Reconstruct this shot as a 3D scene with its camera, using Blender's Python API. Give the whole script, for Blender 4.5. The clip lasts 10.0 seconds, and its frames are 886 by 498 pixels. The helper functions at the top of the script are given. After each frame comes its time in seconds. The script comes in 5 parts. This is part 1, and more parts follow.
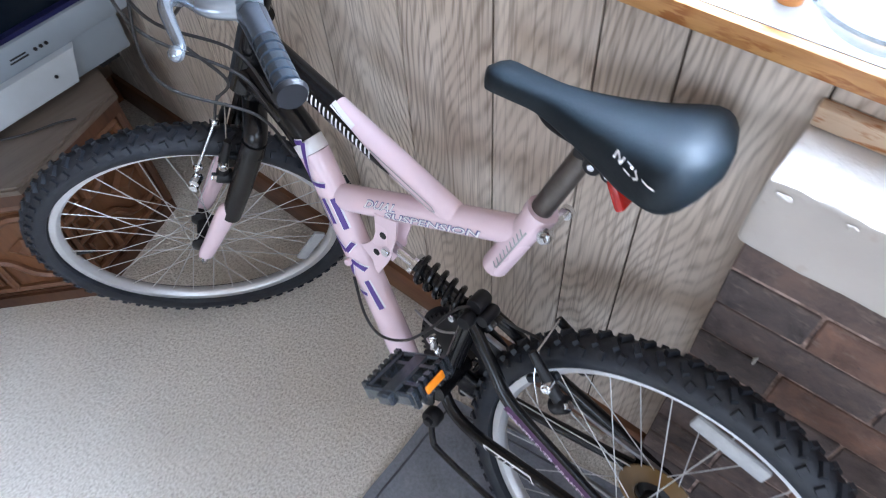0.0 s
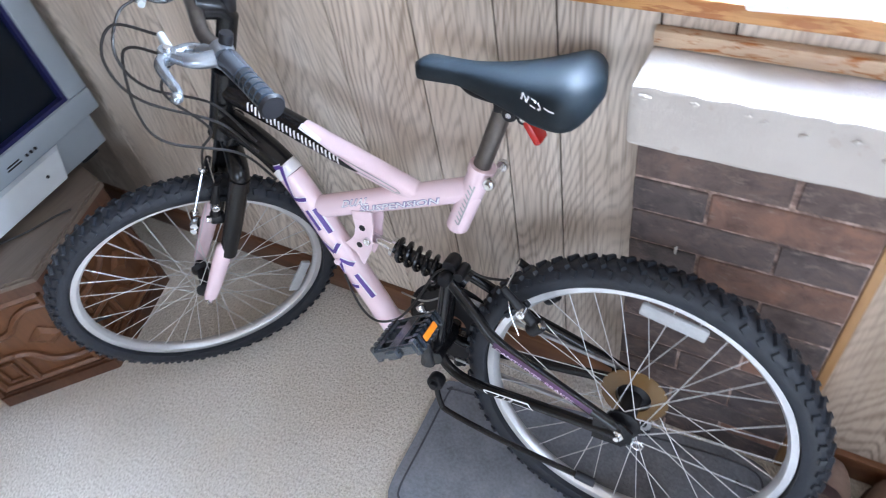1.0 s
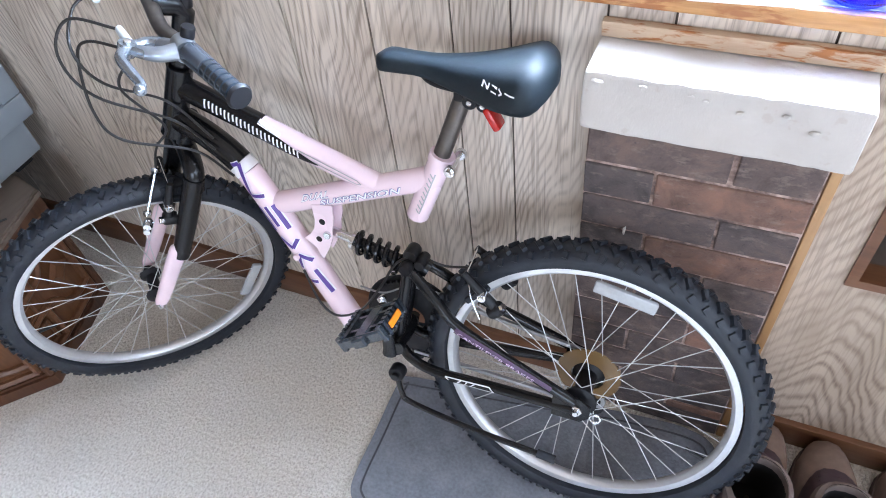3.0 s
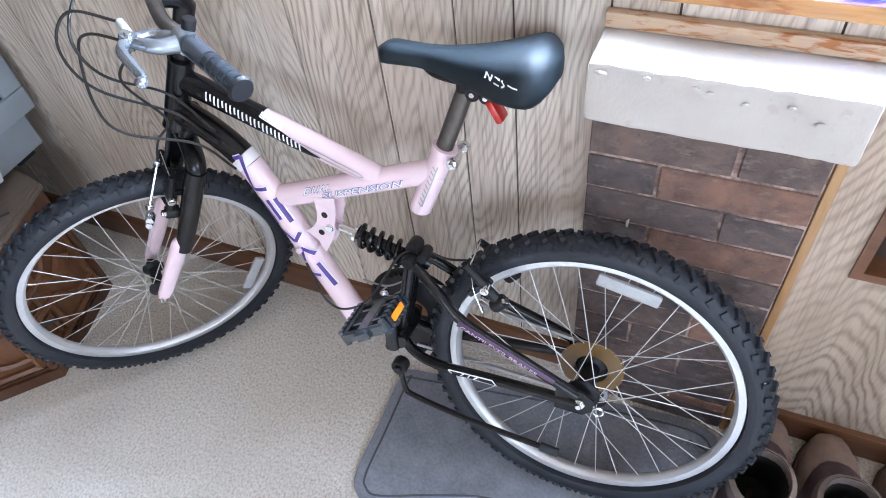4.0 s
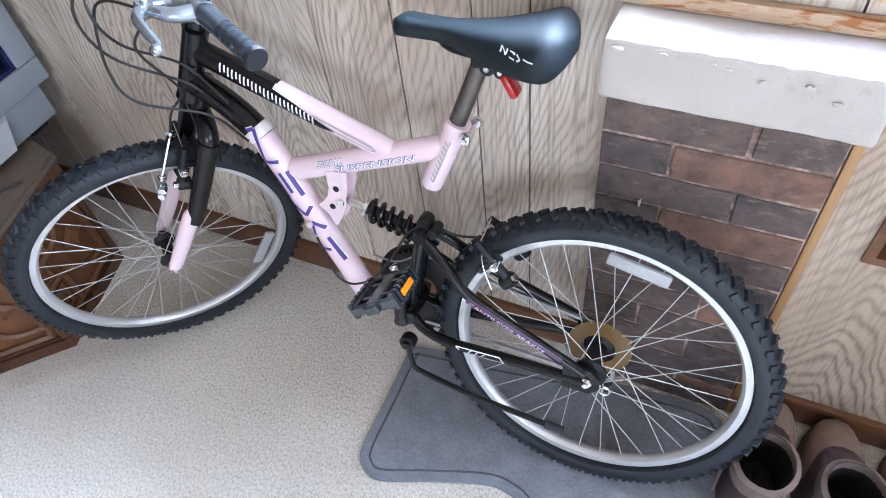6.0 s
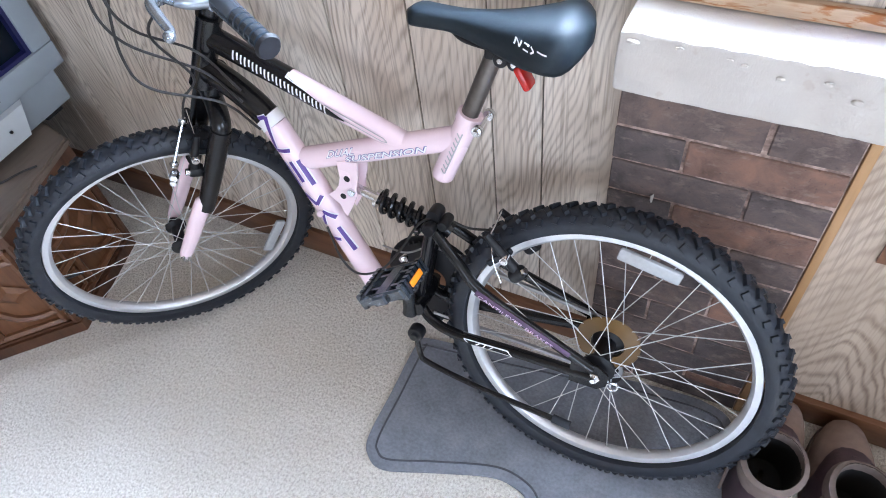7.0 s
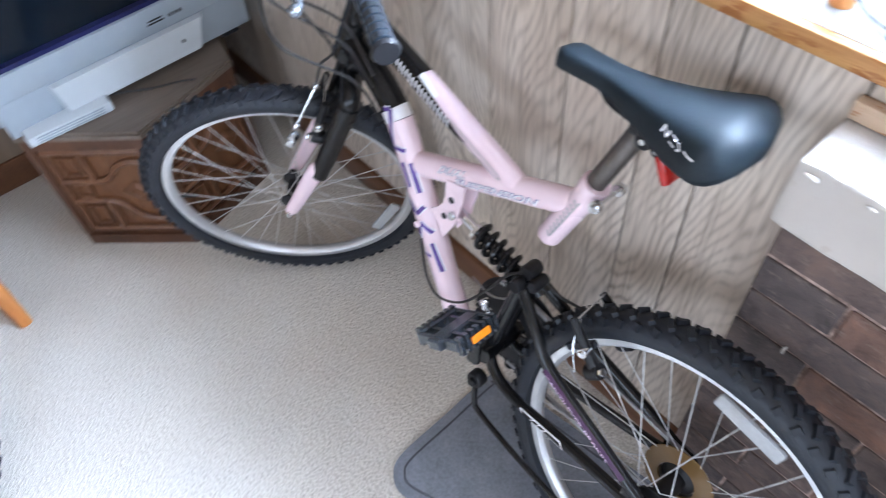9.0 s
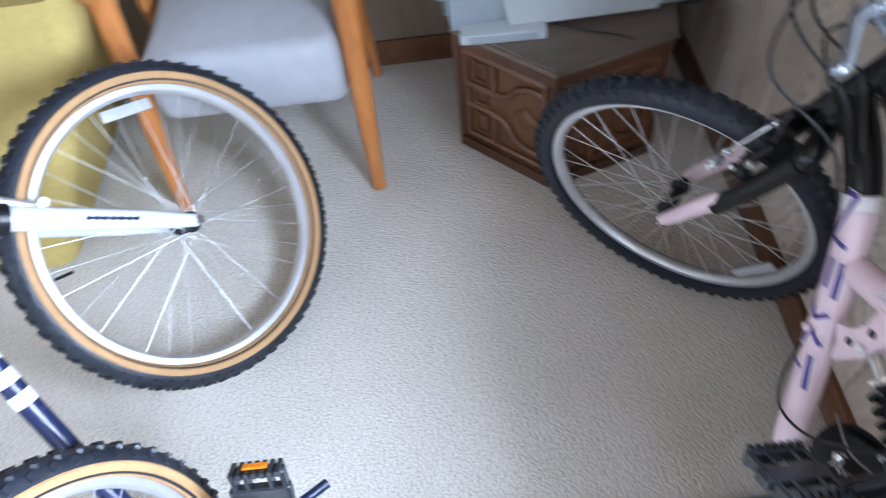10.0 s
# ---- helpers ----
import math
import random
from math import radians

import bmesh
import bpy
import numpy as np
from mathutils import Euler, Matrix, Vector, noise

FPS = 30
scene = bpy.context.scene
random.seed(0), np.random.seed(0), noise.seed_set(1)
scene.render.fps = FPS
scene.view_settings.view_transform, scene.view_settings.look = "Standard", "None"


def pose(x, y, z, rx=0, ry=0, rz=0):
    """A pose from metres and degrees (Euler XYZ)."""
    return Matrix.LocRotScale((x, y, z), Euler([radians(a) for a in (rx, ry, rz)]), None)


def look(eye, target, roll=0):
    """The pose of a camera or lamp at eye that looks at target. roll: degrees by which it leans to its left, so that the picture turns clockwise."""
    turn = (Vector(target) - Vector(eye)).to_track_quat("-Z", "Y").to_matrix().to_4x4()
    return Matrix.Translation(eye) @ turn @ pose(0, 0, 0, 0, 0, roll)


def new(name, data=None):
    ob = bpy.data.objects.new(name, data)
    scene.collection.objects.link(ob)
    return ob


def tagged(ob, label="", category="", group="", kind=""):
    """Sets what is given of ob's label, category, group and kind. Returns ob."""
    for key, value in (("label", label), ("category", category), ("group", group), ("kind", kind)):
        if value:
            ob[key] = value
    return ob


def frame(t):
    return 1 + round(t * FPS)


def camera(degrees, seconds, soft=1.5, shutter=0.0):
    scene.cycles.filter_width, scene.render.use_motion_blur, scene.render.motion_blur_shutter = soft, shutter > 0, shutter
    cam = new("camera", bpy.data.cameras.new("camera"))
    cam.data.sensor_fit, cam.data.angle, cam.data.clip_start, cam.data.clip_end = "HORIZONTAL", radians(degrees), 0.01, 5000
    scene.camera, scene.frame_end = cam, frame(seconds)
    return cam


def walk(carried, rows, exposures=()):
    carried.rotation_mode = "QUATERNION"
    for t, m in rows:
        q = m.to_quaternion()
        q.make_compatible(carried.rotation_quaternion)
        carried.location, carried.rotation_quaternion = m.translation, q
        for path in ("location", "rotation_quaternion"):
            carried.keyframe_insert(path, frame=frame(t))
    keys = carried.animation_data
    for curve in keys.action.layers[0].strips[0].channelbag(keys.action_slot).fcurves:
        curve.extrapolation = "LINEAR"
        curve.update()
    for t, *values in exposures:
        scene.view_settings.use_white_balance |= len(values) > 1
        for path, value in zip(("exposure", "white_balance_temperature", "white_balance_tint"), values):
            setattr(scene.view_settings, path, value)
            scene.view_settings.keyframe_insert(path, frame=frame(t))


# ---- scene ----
cam = camera(66.1, 10.0, soft=1.0, shutter=0.35)
PATH = [
    (0, (-0.008, -0.557, 1.324), (-0.644, 0.103, 0.074), -5.2),
    (0.5, (0.118, -0.633, 1.358), (-0.602, 0.028, 0.154), -10.2),
    (1, (0.126, -0.748, 1.387), (-0.51, 0.053, 0.223), -13.3),
    (1.5, (0.122, -0.823, 1.386), (-0.411, 0.06, 0.229), -10.9),
    (2, (0.105, -0.824, 1.394), (-0.409, 0.075, 0.241), -9.0),
    (2.5, (0.106, -0.824, 1.392), (-0.397, 0.078, 0.237), -8.3),
    (4, (0.104, -0.822, 1.387), (-0.4, 0.063, 0.219), -8.8),
    (4.5, (0.106, -0.827, 1.386), (-0.402, 0.055, 0.217), -9.2),
    (5, (0.104, -0.829, 1.383), (-0.4, 0.042, 0.204), -8.7),
    (5.5, (0.104, -0.836, 1.381), (-0.401, 0.029, 0.198), -8.5),
    (7, (0.104, -0.83, 1.378), (-0.424, -0.004, 0.178), -8.7),
    (7.5, (0.104, -0.834, 1.382), (-0.426, -0.006, 0.183), -8.5),
    (8, (0.106, -0.833, 1.385), (-0.426, -0.001, 0.191), -8.5),
    (8.5, (0.1, -0.786, 1.372), (-0.525, 0.002, 0.192), -9.0),
    (9, (0.086, -0.627, 1.35), (-0.688, -0.061, 0.131), -6.0),
    (9.5, (-0.003, -0.615, 1.352), (-0.849, -0.377, 0.075), -10.7),
    (10, (-0.111, -0.68, 1.36), (-1.01, -0.731, 0.098), -8.9),
]
walk(cam, [(t, look(eye, target, roll)) for t, eye, target, roll in PATH],
     [(0, 0.17), (0.5, 0.3), (1, 0.42), (1.5, 0.53), (2, 0.58), (8, 0.58), (8.5, 0.5), (9, 0.4), (9.5, 0.16), (10, -0.25)])

# ---- world, window and fill light, exposure ----
world = bpy.data.worlds.new("world")
scene.world = world
world.use_nodes = True
wn, wl = world.node_tree.nodes, world.node_tree.links
sky = wn.new("ShaderNodeTexSky")
sky.sky_type, sky.sun_disc = "NISHITA", False
sky.sun_elevation, sky.sun_rotation = radians(45), radians(150)
wl.new(sky.outputs[0], wn["Background"].inputs[0])
wn["Background"].inputs[1].default_value = 0.12


def area_lamp(name, m, w, h, power, color):
    d = bpy.data.lights.new(name, "AREA")
    d.shape, d.size, d.size_y, d.energy, d.color = "RECTANGLE", w, h, power, color
    new(name, d).matrix_world = m


area_lamp("daylight_north", look((0.45, 0.55, 1.41), (0.33, -1.0, 0.85)), 1.45, 0.88, 360, (0.60, 0.75, 1.0))
# Added fill from the room side; no window is seen east or south.
area_lamp("added_fill_east", look((2.16, -1.35, 1.50), (0.0, -0.5, 0.5)), 1.0, 1.1, 22, (0.66, 0.79, 1.0))
area_lamp("added_fill_south", look((0.95, -3.42, 1.5), (0.5, 0.0, 0.5)), 1.7, 1.2, 36, (0.64, 0.78, 1.0))


# ---- materials ----
class Nodes:
    def __init__(self, name):
        self.m = bpy.data.materials.new(name)
        self.m.use_nodes = True
        self.t = self.m.node_tree
        self.b = self.t.nodes["Principled BSDF"]

    def add(self, kind, **values):
        n = self.t.nodes.new(kind)
        for k, v in values.items():
            n.inputs[k.replace("_", " ")].default_value = v
        return n

    def link(self, a, b):
        self.t.links.new(a, b)

    def coords(self, scale=(1, 1, 1), spread=0.0):
        tc = self.t.nodes.new("ShaderNodeTexCoord")
        mp = self.t.nodes.new("ShaderNodeMapping")
        mp.inputs["Scale"].default_value = scale
        self.link(tc.outputs["Object"], mp.inputs["Vector"])
        if spread:
            oi = self.t.nodes.new("ShaderNodeObjectInfo")
            mu = self.t.nodes.new("ShaderNodeVectorMath")
            mu.operation = "SCALE"
            mu.inputs[0].default_value = (spread, spread * 0.37, spread * 1.7)
            self.link(oi.outputs["Random"], mu.inputs["Scale"])
            self.link(mu.outputs[0], mp.inputs["Location"])
        return mp.outputs[0]

    def ramp(self, fac, stops):
        r = self.t.nodes.new("ShaderNodeValToRGB")
        e = r.color_ramp.elements
        while len(e) < len(stops):
            e.new(0.5)
        for i, (p, c) in enumerate(stops):
            e[i].position, e[i].color = p, (*c, 1)
        self.link(fac, r.inputs[0])
        return r.outputs[0]

    def mix(self, a, b, fac, mode="MIX"):
        n = self.t.nodes.new("ShaderNodeMix")
        n.data_type, n.blend_type = "RGBA", mode
        for s, v in ((6, a), (7, b), (0, fac)):
            if isinstance(v, (int, float)):
                n.inputs[s].default_value = v
            elif isinstance(v, tuple):
                n.inputs[s].default_value = (*v, 1)
            else:
                self.link(v, n.inputs[s])
        return n.outputs[2]

    def bump(self, height, strength, distance):
        n = self.t.nodes.new("ShaderNodeBump")
        n.inputs["Strength"].default_value, n.inputs["Distance"].default_value = strength, distance
        self.link(height, n.inputs["Height"])
        self.link(n.outputs[0], self.b.inputs["Normal"])

    def noise(self, vec, scale, detail=4.0, rough=0.55, dist=0.0):
        n = self.add("ShaderNodeTexNoise", Scale=scale, Detail=detail, Roughness=rough, Distortion=dist)
        if vec is not None:
            self.link(vec, n.inputs["Vector"])
        return n.outputs["Fac"]

    def calc(self, op, a, b=0.0):
        n = self.t.nodes.new("ShaderNodeMath")
        n.operation = op
        for k, v in ((0, a), (1, b)):
            if isinstance(v, (int, float)):
                n.inputs[k].default_value = v
            else:
                self.link(v, n.inputs[k])
        return n.outputs[0]

    def done(self, color=None, rough=0.6, metal=0.0, spec=0.5):
        if color is not None:
            if isinstance(color, tuple):
                self.b.inputs["Base Color"].default_value = (*color, 1)
            else:
                self.link(color, self.b.inputs["Base Color"])
        if isinstance(rough, (int, float)):
            self.b.inputs["Roughness"].default_value = rough
        else:
            self.link(rough, self.b.inputs["Roughness"])
        self.b.inputs["Metallic"].default_value = metal
        self.b.inputs["Specular IOR Level"].default_value = spec
        return self.m


def plain(name, c, rough=0.5, metal=0.0, vary=0.12, scale=40.0, bump=0.0, spec=0.5):
    """A surface with slight mottling at two scales and a little relief."""
    n = Nodes(name)
    v = n.coords()
    a, b = n.noise(v, scale), n.noise(v, scale * 0.13, 3.0)
    lo, hi = tuple(x * (1 - vary) for x in c), tuple(min(1, x * (1 + vary)) for x in c)
    col = n.mix(n.ramp(a, [(0.3, lo), (0.7, hi)]), n.ramp(b, [(0.3, lo), (0.7, hi)]), 0.5)
    r = n.t.nodes.new("ShaderNodeMapRange")
    r.inputs["To Min"].default_value, r.inputs["To Max"].default_value = max(0.02, rough - 0.08), min(1, rough + 0.1)
    n.link(b, r.inputs["Value"])
    if bump:
        n.bump(a, bump, 0.002)
    return n.done(col, r.outputs[0], metal, spec)


def wood(name, dark, mid, light, along="Z", size=1.0, rough=0.45, knots=False, spread=7.0, bump=0.15):
    n = Nodes(name)
    s = {"X": (1.2, 14, 14), "Y": (14, 1.2, 14), "Z": (14, 14, 1.2)}[along]
    v = n.coords(tuple(k / size for k in s), spread)
    big = n.noise(v, 1.3, 3.0, 0.5, 0.4)
    fine = n.noise(v, 7.0, 6.0, 0.65, 0.2)
    col = n.mix(n.ramp(big, [(0.3, dark), (0.5, mid), (0.72, light)]), n.ramp(fine, [(0.3, dark), (0.55, light)]), 0.4)
    if knots:
        k = n.ramp(n.noise(n.coords((24, 110, 110), 3.0), 1.0, 4.0, 0.6, 0.5), [(0.50, (0, 0, 0)), (0.60, (1, 1, 1))])
        gate = n.ramp(n.noise(n.coords((9, 9, 9), 3.0), 1.0, 2.0), [(0.44, (0, 0, 0)), (0.52, (1, 1, 1))])
        col = n.mix(col, (0.34, 0.125, 0.035), n.mix(k, gate, 1.0, "MULTIPLY"))
    n.bump(fine, bump, 0.002)
    return n.done(col, rough)


def panel_wood(name, strength, spread, tan_shade=1.0, heart=0.0, wander=0.20, across=80.0, along=20.0, apex=0.0004, gap=0.12):
    """Printed oak panelling: pale ground, nested brown arches about a heart line, broken into short ticks, and fine pores."""
    n = Nodes(name)
    v = n.coords()
    xyz = n.t.nodes.new("ShaderNodeSeparateXYZ")
    n.link(v, xyz.inputs[0])
    oi = n.t.nodes.new("ShaderNodeObjectInfo")
    off = n.calc("MULTIPLY", n.calc("SUBTRACT", oi.outputs["Random"], 0.5), wander)
    sway = n.calc("MULTIPLY", n.calc("SUBTRACT", n.noise(n.coords((1, 1, 0.35), spread), 5.0, 2.0), 0.5), 0.13)
    d = n.calc("ADD", n.calc("ADD", n.calc("ADD", xyz.outputs["X"], xyz.outputs["Y"]), off), n.calc("SUBTRACT", sway, heart))
    d = n.calc("SQRT", n.calc("ADD", n.calc("MULTIPLY", d, d), apex))
    rough_edge = n.noise(n.coords((1, 1, 0.05), spread), 110.0, 3.0, 0.6)
    f = n.calc("ADD", n.calc("MULTIPLY", d, across), n.calc("MULTIPLY", xyz.outputs["Z"], along))
    f = n.calc("ADD", f, n.calc("MULTIPLY", n.noise(n.coords((1, 1, 0.22), spread), 9.0, 2.0), 7.0))
    f = n.calc("ADD", f, n.calc("MULTIPLY", rough_edge, 0.4))
    fr = n.calc("PINGPONG", f, 0.5)
    lines = n.ramp(fr, [(0.0, (1, 1, 1)), (0.10, (0.75, 0.75, 0.75)), (0.30, (0, 0, 0))])
    broken = n.ramp(n.noise(n.coords((1, 1, 0.018), spread), 170.0, 3.0, 0.65), [(0.38, (gap, gap, gap)), (0.55, (1, 1, 1))])
    lines = n.mix(lines, broken, 1.0, "MULTIPLY")
    fade = n.ramp(n.noise(n.coords((1, 1, 0.3), spread), 6.0, 2.0), [(0.34, (0.35, 0.35, 0.35)), (0.6, (1, 1, 1))])
    lines = n.mix(lines, fade, 1.0, "MULTIPLY")
    pores = n.ramp(n.noise(n.coords((1, 1, 0.025), spread), 210.0, 3.0, 0.6), [(0.50, (0, 0, 0)), (0.64, (1, 1, 1))])
    patch = n.noise(n.coords((1, 1, 0.35), spread), 7.0, 3.0)
    ground = n.ramp(patch, [(0.3, (0.53, 0.445, 0.365)), (0.55, (0.70, 0.61, 0.52)), (0.75, (0.80, 0.725, 0.64))])
    # Multiplier makes a board tanner and also paints its shade into the ground.
    ground = n.mix(ground, (tan_shade, tan_shade * (0.7 + 0.3 * tan_shade), tan_shade * (0.45 + 0.55 * tan_shade)), 1.0, "MULTIPLY")
    col = n.mix(ground, (0.20, 0.140, 0.100), n.mix((0, 0, 0), lines, strength))
    col = n.mix(col, (0.23, 0.17, 0.13), n.mix((0, 0, 0), pores, 0.48))
    n.bump(pores, 0.15, -0.001)
    return n.done(col, 0.55)


def carpet_material():
    n = Nodes("carpet_pile")
    tuft = n.noise(n.coords((1.0, 0.75, 1.0)), 200.0, 2.0, 0.6)
    fine = n.noise(n.coords(), 380.0, 2.0, 0.6)
    broad = n.noise(n.coords(), 2.2, 4.0)
    # Hollows between tufts get a darker colour, painting in part of their shading.
    col = n.ramp(tuft, [(0.28, (0.56, 0.51, 0.45)), (0.50, (0.80, 0.755, 0.69)), (0.70, (0.93, 0.90, 0.845))])
    col = n.mix(col, n.ramp(fine, [(0.3, (0.84, 0.825, 0.81)), (0.6, (1, 1, 1))]), 1.0, "MULTIPLY")
    col = n.mix(col, n.ramp(broad, [(0.35, (0.90, 0.88, 0.86)), (0.65, (1, 1, 1))]), 1.0, "MULTIPLY")
    n.bump(n.mix(tuft, fine, 0.25), 0.9, 0.009)
    n.b.inputs["Sheen Weight"].default_value = 0.1
    return n.done(col, 0.95, 0.0, 0.2)


def brick_material(name, tones):
    n = Nodes(name)
    v = n.coords((1, 1, 1), 9.0)
    oi = n.t.nodes.new("ShaderNodeObjectInfo")
    base = n.ramp(oi.outputs["Random"], tones)
    blot = n.ramp(n.noise(v, 19.0, 6.0, 0.65, 0.5), [(0.30, (0.50, 0.48, 0.50)), (0.5, (1.0, 0.97, 0.95)), (0.72, (1.55, 1.36, 1.22))])
    col = n.mix(base, blot, 1.0, "MULTIPLY")
    scuff = n.ramp(n.noise(n.coords((0.5, 1, 1), 4.0), 60.0, 4.0, 0.7), [(0.56, (0, 0, 0)), (0.70, (1, 1, 1))])
    col = n.mix(col, (0.30, 0.225, 0.195), n.mix((0, 0, 0), scuff, 0.45))
    speck = n.ramp(n.noise(v, 150.0, 2.0), [(0.66, (0, 0, 0)), (0.74, (1, 1, 1))])
    col = n.mix(col, (0.045, 0.035, 0.035), n.mix((0, 0, 0), speck, 0.6))
    n.bump(n.noise(v, 80.0, 6.0, 0.7), 0.7, 0.006)
    return n.done(col, 0.72)


def mortar_material():
    """Dirty joints, dark where they have crumbled and pinkish where the mortar is whole."""
    n = Nodes("mortar")
    v = n.coords()
    col = n.ramp(n.noise(v, 26.0, 4.0, 0.65), [(0.34, (0.085, 0.062, 0.056)), (0.46, (0.22, 0.145, 0.12)), (0.60, (0.48, 0.35, 0.30))])
    n.bump(n.noise(v, 120.0, 4.0), 0.8, 0.004)
    return n.done(col, 0.9)


def plaster_material():
    n = Nodes("painted_plaster")
    v = n.coords()
    col = n.ramp(n.noise(v, 9.0, 5.0), [(0.3, (0.50, 0.458, 0.42)), (0.7, (0.56, 0.522, 0.482))])
    spots = n.ramp(n.noise(v, 38.0, 3.0, 0.6), [(0.64, (0, 0, 0)), (0.70, (1, 1, 1))])
    col = n.mix(col, (0.42, 0.34, 0.28), n.mix((0, 0, 0), spots, 0.35))
    n.bump(n.noise(v, 45.0, 8.0, 0.7), 0.5, 0.006)
    return n.done(col, 0.6)


def glass(name, color, rough=0.03):
    n = Nodes(name)
    n.b.inputs["Transmission Weight"].default_value = 1.0
    n.b.inputs["IOR"].default_value = 1.46
    return n.done(color, rough)


CARPET = carpet_material()
PANEL = panel_wood("oak_panel", 0.72, 13.0, gap=0.32)
PANEL_BOLD = panel_wood("oak_panel_bold", 1.0, 5.0, 0.70, 0.385, 0.0, 52.0, 22.0, 0.0011, 0.5)
PANEL_BACK = plain("panel_groove", (0.10, 0.075, 0.06), 0.8)
BRICK = brick_material("brown_brick", [(0.0, (0.088, 0.071, 0.070)), (0.5, (0.108, 0.083, 0.079)), (1.0, (0.135, 0.096, 0.085))])
BRICK_RED = brick_material("red_brown_brick", [(0.0, (0.165, 0.098, 0.077)), (1.0, (0.225, 0.122, 0.088))])
MORTAR = mortar_material()
PLASTER = plaster_material()
PINE = wood("knotty_pine", (0.38, 0.25, 0.16), (0.52, 0.37, 0.25), (0.62, 0.48, 0.35), "X", 1.0, 0.5, True)
SILLWOOD = wood("varnished_pine", (0.27, 0.105, 0.03), (0.47, 0.225, 0.075), (0.60, 0.33, 0.13), "X", 1.0, 0.35, True)
TRIMWOOD = wood("stained_trim", (0.085, 0.032, 0.015), (0.13, 0.052, 0.023), (0.185, 0.08, 0.036), "X", 1.0, 0.4)
TRIMWOOD_Z = wood("stained_strip", (0.26, 0.13, 0.05), (0.36, 0.19, 0.08), (0.43, 0.25, 0.11), "Z", 1.0, 0.4)
DARKWOOD = wood("carved_dark_wood", (0.045, 0.018, 0.010), (0.085, 0.034, 0.017), (0.12, 0.05, 0.024), "Z", 1.0, 0.4)
REDWOOD = wood("carved_panel_wood", (0.075, 0.027, 0.011), (0.125, 0.047, 0.018), (0.185, 0.076, 0.030), "Z", 1.0, 0.4)
TOPWOOD = wood("worn_table_top", (0.105, 0.078, 0.06), (0.15, 0.115, 0.09), (0.20, 0.16, 0.13), "Y", 1.2, 0.5)
TEAK = wood("orange_teak", (0.34, 0.105, 0.025), (0.46, 0.16, 0.04), (0.55, 0.22, 0.065), "Z", 1.0, 0.35)
BROWNWALL = wood("brown_panel_wall", (0.16, 0.115, 0.08), (0.22, 0.165, 0.12), (0.29, 0.225, 0.17), "Z", 2.0, 0.5)
WHITEPAINT = plain("white_paint", (0.78, 0.77, 0.75), 0.5, vary=0.05, scale=15, bump=0.08)
# The ceiling is unseen; its dark brown is chosen to cut bounced light.
CEILING = wood("dim_bounce_ceiling", (0.15, 0.10, 0.065), (0.21, 0.15, 0.105), (0.27, 0.20, 0.145), "X", 2.0, 0.6)
SILLTOP = plain("worn_white_sill", (0.30, 0.288, 0.275), 0.5, vary=0.3, scale=18, bump=0.1)
RUBBER = plain("tyre_rubber", (0.014, 0.0175, 0.025), 0.48, vary=0.35, scale=70, bump=0.25, spec=0.42)
BLACK = plain("black_enamel", (0.006, 0.006, 0.007), 0.22, vary=0.3, scale=50, spec=0.4)
BLACKMATT = plain("black_plastic", (0.009, 0.009, 0.011), 0.42, vary=0.3, scale=60, bump=0.1, spec=0.35)
PINK = plain("pink_enamel", (0.84, 0.655, 0.715), 0.25, vary=0.04, scale=30)
WHITE = plain("white_decal", (0.85, 0.83, 0.85), 0.35, vary=0.03)
PURPLE = plain("purple_decal", (0.085, 0.035, 0.24), 0.35, vary=0.1)
PLUM = plain("plum_decal", (0.05, 0.008, 0.052), 0.3, vary=0.1)
LILAC = plain("lilac_decal", (0.82, 0.62, 0.82), 0.35, vary=0.05)
GREYBLUE = plain("grey_blue_decal", (0.12, 0.13, 0.32), 0.35, vary=0.05)
ALLOY = plain("brushed_alloy", (0.70, 0.71, 0.73), 0.42, 0.75, 0.06, 90)
LEVERALLOY = plain("cast_grey_alloy", (0.33, 0.365, 0.41), 0.26, 0.85, 0.1, 90)
CHROME = plain("chrome", (0.72, 0.73, 0.75), 0.18, 1.0, 0.05, 60)
SPOKE = plain("spoke_wire", (0.62, 0.625, 0.63), 0.38, 0.6, 0.1, 60)
STEEL = plain("dull_steel", (0.42, 0.42, 0.43), 0.35, 0.9, 0.15, 80)
GUNMETAL = plain("worn_seatpost_steel", (0.13, 0.115, 0.105), 0.36, 0.7, 0.3, 60)
VINYL = plain("saddle_vinyl", (0.008, 0.0145, 0.020), 0.52, vary=0.2, scale=240, bump=0.12, spec=0.30)
GRIP = plain("grip_rubber", (0.020, 0.026, 0.034), 0.18, vary=0.2, scale=80, spec=0.8)
SLEEVE = plain("smoked_sleeve", (0.10, 0.115, 0.14), 0.13, 0.6, 0.15, 60)
CABLE = plain("cable_housing", (0.016, 0.014, 0.014), 0.45, vary=0.2)
REDPLASTIC = plain("red_reflector", (0.42, 0.015, 0.012), 0.22, vary=0.15, scale=150)
ORANGEPLASTIC = plain("orange_reflector", (0.75, 0.21, 0.01), 0.22, vary=0.15, scale=150)
CLEARPLASTIC = plain("clear_reflector", (0.42, 0.43, 0.44), 0.2, vary=0.1, scale=150)
AMBERDISC = plain("amber_plastic_disc", (0.15, 0.085, 0.028), 0.3, vary=0.15)
SILVERPLASTIC = plain("silver_plastic", (0.29, 0.335, 0.375), 0.42, vary=0.05, scale=30)
PALEPLASTIC = plain("pale_plastic", (0.50, 0.54, 0.57), 0.4, vary=0.05, scale=30)
